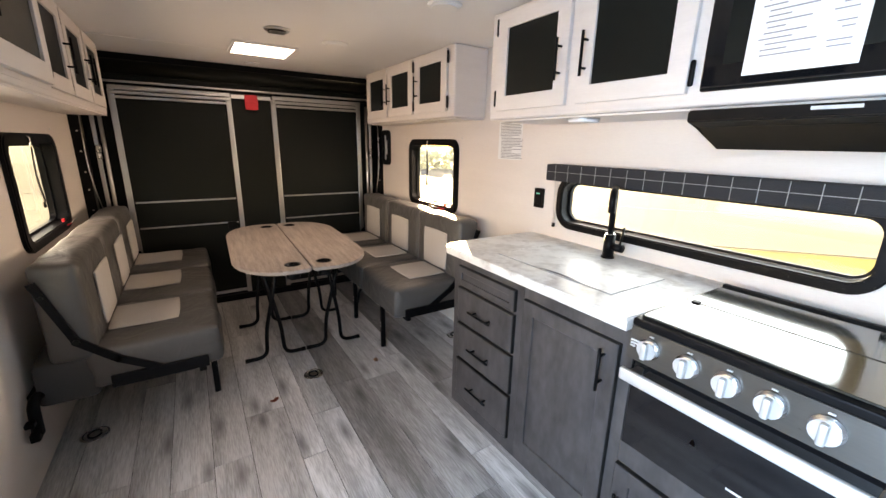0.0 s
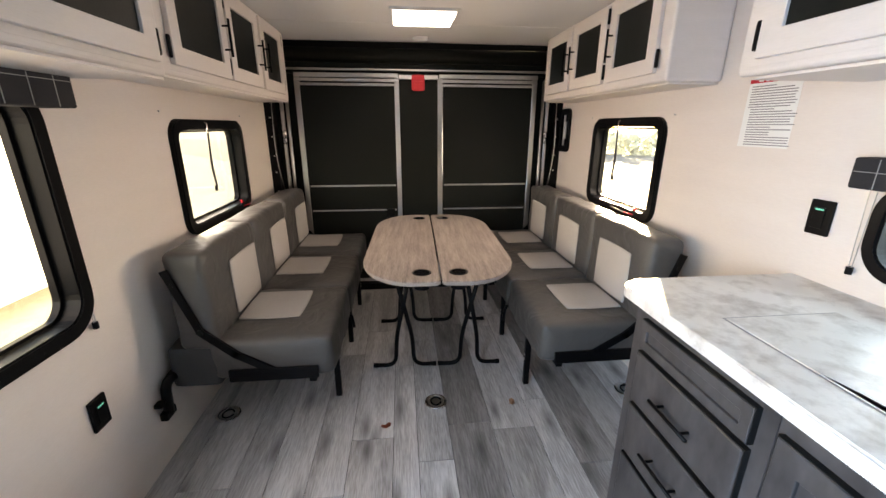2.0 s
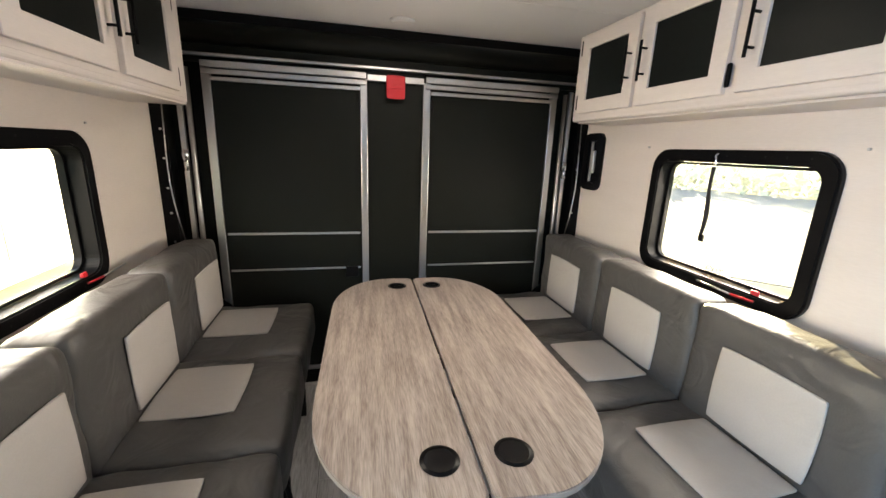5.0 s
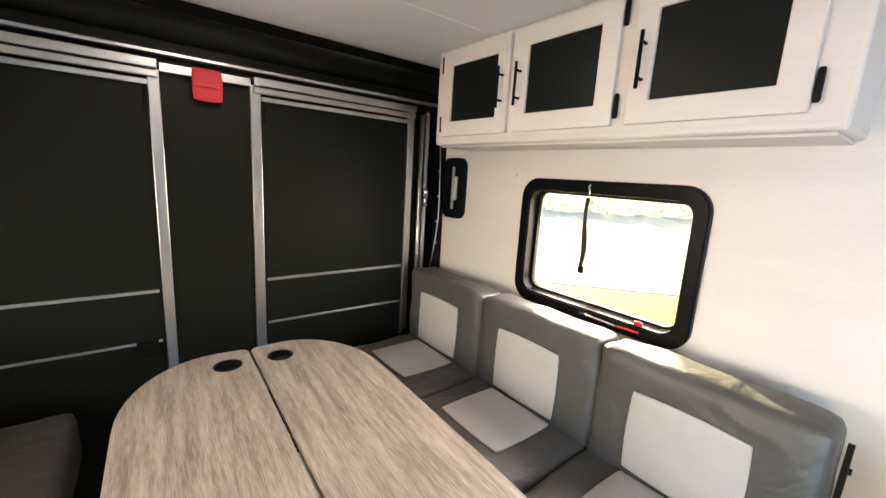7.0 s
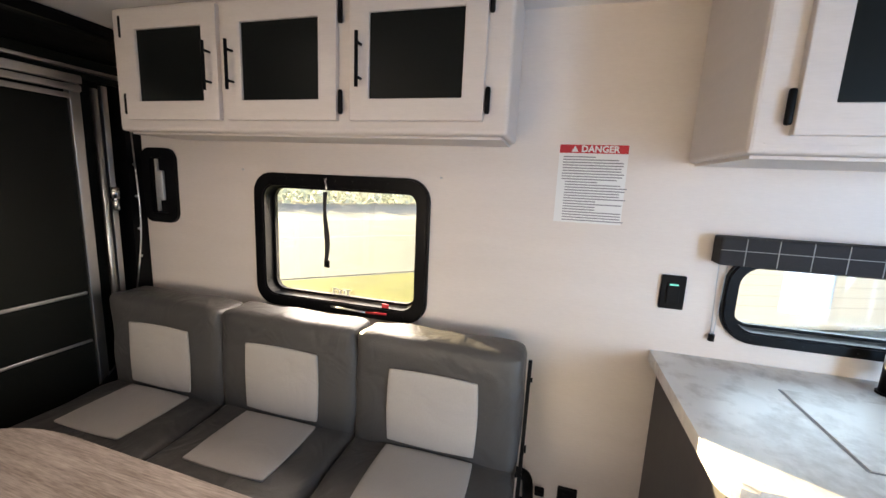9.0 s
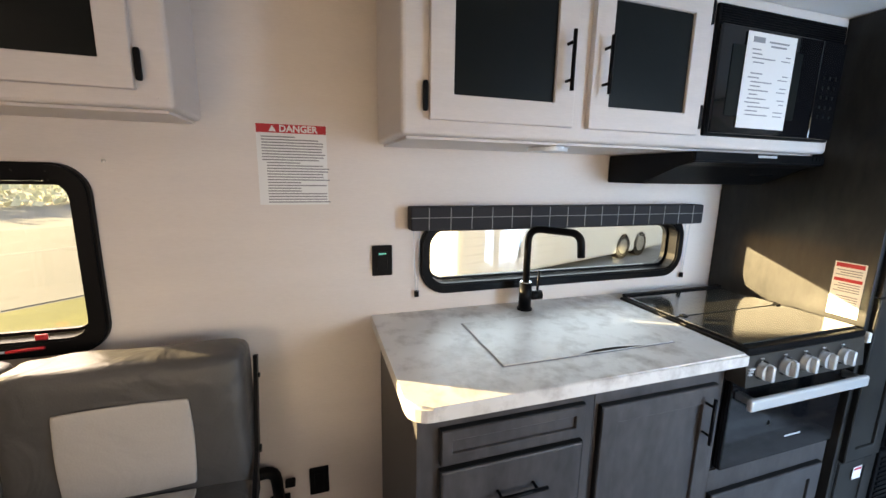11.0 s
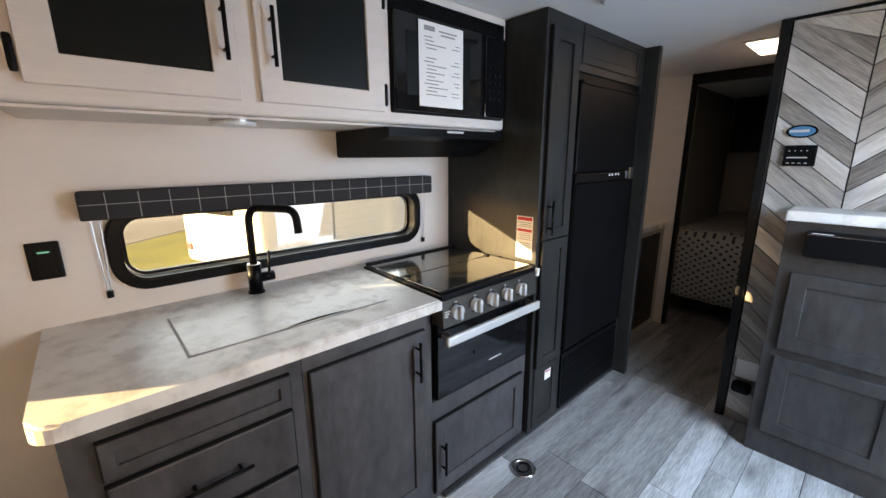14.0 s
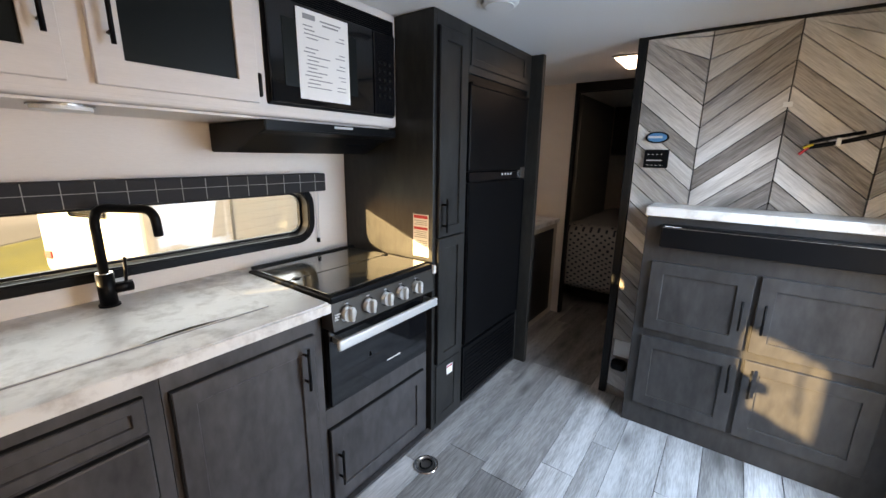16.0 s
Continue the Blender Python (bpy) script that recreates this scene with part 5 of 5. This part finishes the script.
part("yellow_plug", tube([(-0.125, -0.70, 1.452), (-0.095, -0.70, 1.438)], 0.006, 8), shader("yellow_plug", (0.75, 0.5, 0.03), 0.4), wc)
ds = thing("door_stop", (0.50, -0.73, 0.25), "black rubber door catch on a white plate near the floor", "door stop")
part("plate", box(0.452, 0.545, -0.737, -0.731, 0.26, 0.36, bevel=0.002), M_PAPER, ds)
part("bumper", soft_box(0.462, 0.545, -0.730, -0.665, 0.195, 0.252, 0.02, 6), M_PLASTIC, ds, "black rubber bumper", True)
lt = thing("outlet_sticker", (-0.10, -0.73, 1.63), "small white label on the chevron boards", "sticker")
part("paper", box(-0.035, -0.003, -0.7365, -0.7355, 1.61, 1.632), M_PAPER, lt)

# ---- hall and bedroom ----
va = thing("vanity_cabinet", (1.56, -1.3, 0), "narrow hall cabinet with a beige frame and dark door", "cabinet")
part("body", box(1.325, XR - 0.002, Y_HALL + 0.002, -0.807, 0, 0.829), M_VANITY, va)
ya, yb = -1.70, -0.90
part("door", box(1.3155, 1.3245, ya, yb, 0.06, 0.79, bevel=0.002), M_DARKWOOD, va, "dark door")
part("top", box(1.305, XR - 0.002, Y_HALL + 0.002, -0.807, 0.830, 0.868, bevel=0.005), M_COUNTER, va, "pale laminate top")
mcab = thing("medicine_cabinet", (1.70, -1.1, 1.1), "white hall cabinet beyond the fridge with a black handle", "cabinet")
part("body", box(1.205, 1.30, -0.84, -0.807, 0.872, H - 0.004, bevel=0.002), M_WHITE, mcab)
part("handle", tube([(1.195, -0.823, 1.14), (1.195, -0.823, 1.28)], 0.006, 8, tube([(1.195, -0.823, 1.16), (1.206, -0.823, 1.16)], 0.005, 8, tube([(1.195, -0.823, 1.26), (1.206, -0.823, 1.26)], 0.005, 8))), M_BLACK, mcab)
bed = thing("bed", (0.75, -3.0, 0), "bed with a white quilt dotted in black, seen through the doorway", "bed")
part("platform", box(-0.1, 1.30, -3.85, -2.30, 0.0, 0.34, bevel=0.01), M_DARKWOOD, bed)
part("mattress", soft_box(-0.15, 1.35, -3.86, -2.12, 0.345, 0.71, 0.05, 8, 0.01), M_PAD, bed, "", True)
part("quilt", soft_box(-0.18, 1.385, -3.84, -2.06, 0.17, 0.77, 0.07, 14, 0.02, wrinkle=0.02), M_QUILT, bed, "white quilt with black dots", True)
wd = thing("wardrobe", (1.58, -2.9, 0), "tall grey wardrobe beside the bed with a black handle", "wardrobe")
part("body", box(1.39, XR - 0.002, -3.6, -2.40, 0, H - 0.003, bevel=0.004), M_LOCKER, wd)
wdoor = part("door", box(1.405, 1.765, -2.3995, -2.381, 0.12, 1.72, bevel=0.003), M_LOCKER, wd)
part("handle", tube([(1.44, -2.355, 1.02), (1.44, -2.355, 1.18)], 0.006, 8, tube([(1.44, -2.355, 1.04), (1.44, -2.382, 1.04)], 0.005, 8, tube([(1.44, -2.355, 1.16), (1.44, -2.382, 1.16)], 0.005, 8))), M_BLACK, wdoor, "black bar handle")
bs = thing("bedroom_shelf", (0.6, -3.7, 1.4), "dark overhead locker across the bedroom wall", "cabinet")
part("body", box(XL + 0.002, 1.37, -3.89, -3.55, 1.42, H - 0.003, bevel=0.004), M_DARKWOOD, bs)

# ---- floor rings and leaves ----
for x, y in ((-0.427, 2.414), (0.608, 2.407), (1.65, 2.406), (1.072, 0.37)):
    rg = thing("tie_down_ring", (x, y, 0.0), "round chrome tie-down ring recessed in the floor", "tie-down ring", "floor tie-downs")
    bm = bmesh.new()
    n = 30
    prof = [(0.058, 0.0012), (0.058, 0.005), (0.050, 0.0075), (0.042, 0.005), (0.042, 0.0012)]
    loops = [[bm.verts.new((x + r * math.cos(2 * math.pi * k / n), y + r * math.sin(2 * math.pi * k / n), z)) for k in range(n)] for r, z in prof]
    for a, b in zip(loops, loops[1:]):
        for k in range(n):
            bm.faces.new((a[k], a[(k + 1) % n], b[(k + 1) % n], b[k]))
    part("rim", bm, M_CHROME, rg, "", True)
    part("dish", disc((x, y, 0.0018), 0.043, 0.0012, "z", 28), M_SATIN, rg)
    part("ring", tube([(x + 0.026 * math.cos(a), y + 0.030 * math.sin(a), 0.006) for a in [radians(d) for d in range(20, 351, 15)]], 0.0042, 8), M_BLACK, rg, "dark folding ring", True)

for x, y, m, tilt in ((0.357, 2.252, M_LEAF, 20), (1.0, 2.36, M_LEAF2, 70)):
    lf = thing("dry_leaf", (x, y, 0.002), "small dry leaf scrap lying on the floor", "leaf", "leaf scraps")
    bm = bmesh.new()
    pts = [(-0.028, -0.004), (-0.018, 0.014), (0.0, 0.011), (0.014, 0.018), (0.026, 0.004), (0.016, -0.012), (-0.006, -0.014)]
    c = bm.verts.new((x, y, 0.011))
    ring = []
    for a, b in pts:
        t = radians(tilt)
        ring.append(bm.verts.new((x + a * math.cos(t) - b * math.sin(t), y + a * math.sin(t) + b * math.cos(t), 0.003 + 0.010 * abs(a) / 0.03)))
    for i in range(len(ring)):
        bm.faces.new((c, ring[i], ring[(i + 1) % len(ring)]))
    bmesh.ops.solidify(bm, geom=bm.faces[:], thickness=0.0008)
    part("blade", bm, m, lf)

# ---- outdoors ----
M_GROUND = shader("gravel_yard", (0.30, 0.29, 0.28), 0.9, dark=(0.20, 0.19, 0.18), scale=(0.6, 14), amount=0.8, bump=0.3)
M_GRASS = shader("autumn_grass", (0.20, 0.19, 0.045), 0.9, dark=(0.085, 0.095, 0.022), scale=(1.1, 22), amount=0.9, bump=0.4)
M_ROAD = shader("worn_asphalt", (0.20, 0.195, 0.195), 0.9, dark=(0.15, 0.145, 0.145), scale=(0.5, 20), amount=0.7, bump=0.2)
M_SHELL = shader("white_camper_skin", (0.78, 0.78, 0.77), 0.35, dark=(0.72, 0.72, 0.71), scale=(1.5, 30), amount=0.4, bump=0.02)
# Leaves near white: the glare and haze over the hedge are put into their colour.
M_HEDGE = shader("glare_paled_leaves", (0.78, 0.78, 0.66), 0.8, dark=(0.68, 0.68, 0.56), scale=(1.2, 12), amount=0.9, bump=0.4)
G = -0.75
solid("ground", box(-400, 400, -400, 400, G - 0.3, G), M_GROUND, "pale gravel yard reaching to the horizon", "ground", kind="structure")
ROAD_TURN = Matrix.Rotation(radians(41.7), 4, "Z")  # the road runs askew to the camper


def askew(bm):
    bmesh.ops.transform(bm, matrix=ROAD_TURN, verts=bm.verts)
    return bm


solid("lawn", askew(box(5.0, 10.1, -60, 9, G + 0.001, G + 0.03)), M_GRASS, "yellowing autumn grass verge beside the yard", "grass", kind="structure")
solid("road", askew(box(10.3, 21.5, -150, 150, G + 0.001, G + 0.012)), M_ROAD, "grey worn asphalt road", "road", kind="structure")
solid("road_line", askew(box(15.9, 16.05, -150, 150, G + 0.0125, G + 0.016)), M_CHALK, "pale painted line along the road", "road marking", kind="structure")
rng = random.Random(21)
vs, fs = [], []
for k in range(14000):
    y = rng.uniform(-50, 50)
    x = rng.uniform(33, 38)
    h = 1.7 + 0.4 * noise.noise((y * 0.22, 1.7, 0)) + 0.5 * noise.noise((y * 0.9, 4.1, 0))
    z = G + rng.uniform(0.0, 1.0) ** 0.8 * h
    r = rng.uniform(0.10, 0.30)
    p = ROAD_TURN @ Vector((x, y, z))
    a, b = Vector((rng.uniform(-1, 1), rng.uniform(-1, 1), rng.uniform(-1, 1))), Vector((rng.uniform(-1, 1), rng.uniform(-1, 1), rng.uniform(-1, 1)))
    i = len(vs)
    vs += [p + a * r, p + b * r, p - a * r, p - b * r]
    fs.append((i, i + 1, i + 2, i + 3))
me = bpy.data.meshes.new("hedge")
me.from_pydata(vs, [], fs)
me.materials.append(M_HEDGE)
tagged(new("hedge", me), "far hedge of shrubs beyond the road, leaves paled for outdoor glare", "hedge", kind="stuff")


def parked_camper(x0, x1, y0, y1, label, side, turn=0.0, lamp=0.6):
    """A white travel trailer outside: grooved skin, windows, lamp, wheels."""
    c = thing("parked_camper", ((x0 + x1) / 2, (y0 + y1) / 2, G), label, "camper", "parked campers")
    part("shell", box(x0, x1, y0, y1, G + 0.14, 2.35, bevel=0.12, segments=4), M_SHELL, c)
    xf = x0 if side < 0 else x1
    for k in range(8):
        z = -0.22 + 0.16 * k
        part("groove", box(xf - 0.006, xf + 0.006, y0 + 0.15, y1 - 0.15, z, z + 0.008), M_INK2, c)
    for yc in (y0 + 1.1, y0 + 3.2):
        w = part("window", sheet_on_wall(xf + side * 0.002, xf + side * 0.02, outline(yc - 0.45, yc + 0.45, 0.75, 1.35, 0.1)), M_BGLASS, c, "dark window")
        part("frame", ring_on_wall(xf + side * 0.002, xf + side * 0.03, outline(yc - 0.49, yc + 0.49, 0.71, 1.39, 0.12), outline(yc - 0.44, yc + 0.44, 0.76, 1.34, 0.1)), M_PLASTIC, w)
    part("tail_lamp", soft_box(x1 - 0.26, x1 - 0.10, y1 - 0.02, y1 + 0.02, lamp, lamp + 0.13, 0.01, 4), M_RED, c, "red tail lamp")
    rw = part("rear_window", box(x0 + 0.75, x0 + 1.5, y1 - 0.01, y1 + 0.012, lamp + 0.75, lamp + 1.2, bevel=0.05, segments=3), M_BGLASS, c, "dark rear window")
    part("door_trim", box(xf - 0.012, xf + 0.012, y1 - 1.67, y1 - 1.61, G + 0.5, 2.0), M_SATIN, c)
    for yc in (y0 + 1.5, y0 + 2.4):
        wh = part("wheel", disc((xf - side * 0.1, yc, G + 0.34), 0.34, 0.2, "x", 28), M_PLASTIC, c)
        part("rim", disc((xf - side * 0.0, yc, G + 0.34), 0.2, 0.02, "x", 24), M_SATIN, wh)
    about = Matrix.Translation((xf, y1, 0))
    c.matrix_basis = about @ Matrix.Rotation(radians(turn), 4, "Z") @ about.inverted() @ c.matrix_basis
    return c


parked_camper(7.0, 9.4, -8.6, -0.43, "white travel trailer parked outside beyond the kitchen window", -1, 19.3, -0.36)
parked_camper(-6.4, -4.0, 1.2, 9.5, "white travel trailer parked outside on the other side", 1)

# ---- chevron boards and floor planks ----
rng = random.Random(3)
V0, PITCH, DROP, STEP = 0.29, 0.31, 0.262, 0.100
edges = [0.562, V0, V0 - PITCH, V0 - 2 * PITCH, XL + 0.003]
for c in range(4):
    xa, xb = edges[c], edges[c + 1]
    down = c % 2 == 0
    slope = DROP / PITCH
    k = -5
    while True:
        zb = k * STEP + 0.035
        k += 1
        if zb > H + 0.3:
            break
        # height of the board's lower edge at both ends of the column
        if down:
            z_a, z_b = zb + (xa - V0) * slope, zb
            if c == 2:
                z_a, z_b = zb + DROP, zb + DROP - (xa - xb) * slope
        else:
            z_a, z_b = zb, zb + (xa - xb) * slope
            if c == 3:
                z_a, z_b = zb, zb + (xa - xb) * slope
        g = 0.0026
        quad = [(xa - g, z_a + g), (xb + g, z_b + g), (xb + g, z_b + STEP - g), (xa - g, z_a + STEP - g)]
        if max(p[1] for p in quad) < 0.02 or min(p[1] for p in quad) > H - 0.02:
            continue
        bm = bmesh.new()
        f0 = [bm.verts.new((x, -0.7615, min(max(z, 0.002), H - 0.015))) for x, z in quad]
        f1 = [bm.verts.new((x, -0.7385 - rng.uniform(0, 0.001), min(max(z, 0.002), H - 0.015))) for x, z in quad]
        bm.faces.new(f0)
        bm.faces.new(f1[::-1])
        for i in range(4):
            bm.faces.new((f0[i], f0[(i + 1) % 4], f1[(i + 1) % 4], f1[i]))
        bmesh.ops.remove_doubles(bm, verts=bm.verts, dist=0.0003)
        if len(bm.faces) < 5:
            bm.free()
            continue
        ang = math.atan2(z_b - z_a, xb - xa)
        mid = Vector(((xa + xb) / 2, -0.74, (z_a + z_b + STEP) / 2))
        turn = Euler((0, -ang, 0)).to_matrix().to_4x4()
        m = Matrix.Translation(mid) @ turn
        bmesh.ops.transform(bm, matrix=m.inverted(), verts=bm.verts)
        ob = new("board", mesh_of("board", bm, BOARDS[rng.choice((0, 0, 1, 1, 2))]))
        ob.parent = chevron_wall
        ob.matrix_basis = m

EDGES = (-0.575, -0.45, -0.25, -0.11, 0.05, 0.203, 0.393, 0.503, 0.655, 0.862, 1.065, 1.19, 1.38, 1.55, 1.80)
JOINT = {5: 2.18, 6: 2.748, 7: 1.03, 9: 2.19}
TONE = {5: (0, 1), 6: (0, 0), 7: (0, 0), 8: (2, 2), 9: (0, 1), 10: (0, 0), 11: (2, 1)}
cache = {}
for c, (xa, xb) in enumerate(zip(EDGES, EDGES[1:])):
    y = Y_FRONT - rng.uniform(0, 1.0)
    if c in JOINT:
        y = JOINT[c] - 7 * 1.0
    while y < 4.04:
        ln = 1.0
        ya, yb = max(y, Y_FRONT), min(y + ln, 4.04)
        y += ln
        if yb - ya < 0.02:
            continue
        tone = rng.choice((0, 0, 1, 1, 2))
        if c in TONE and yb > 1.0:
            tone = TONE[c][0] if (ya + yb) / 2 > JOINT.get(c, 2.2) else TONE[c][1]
        # Mostly pale planks by the kitchen, only grey and brown ones in the hall.
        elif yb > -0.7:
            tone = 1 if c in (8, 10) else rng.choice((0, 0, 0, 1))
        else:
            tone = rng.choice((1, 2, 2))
        g = 0.0011
        w, l = (xb - xa) / 2 - g, (yb - ya) / 2 - g
        key = (round(w, 4), round(l, 4), tone)
        if key not in cache:
            bm = bmesh.new()
            lo = [bm.verts.new((sx * w, sy * l, -0.004)) for sx, sy in ((-1, -1), (1, -1), (1, 1), (-1, 1))]
            mi = [bm.verts.new((sx * w, sy * l, -0.0012)) for sx, sy in ((-1, -1), (1, -1), (1, 1), (-1, 1))]
            hi = [bm.verts.new((sx * (w - 0.0012), sy * (l - 0.0012), 0.0)) for sx, sy in ((-1, -1), (1, -1), (1, 1), (-1, 1))]
            bm.faces.new(hi)
            for i in range(4):
                j = (i + 1) % 4
                bm.faces.new((lo[i], lo[j], mi[j], mi[i]))
                bm.faces.new((mi[i], mi[j], hi[j], hi[i]))
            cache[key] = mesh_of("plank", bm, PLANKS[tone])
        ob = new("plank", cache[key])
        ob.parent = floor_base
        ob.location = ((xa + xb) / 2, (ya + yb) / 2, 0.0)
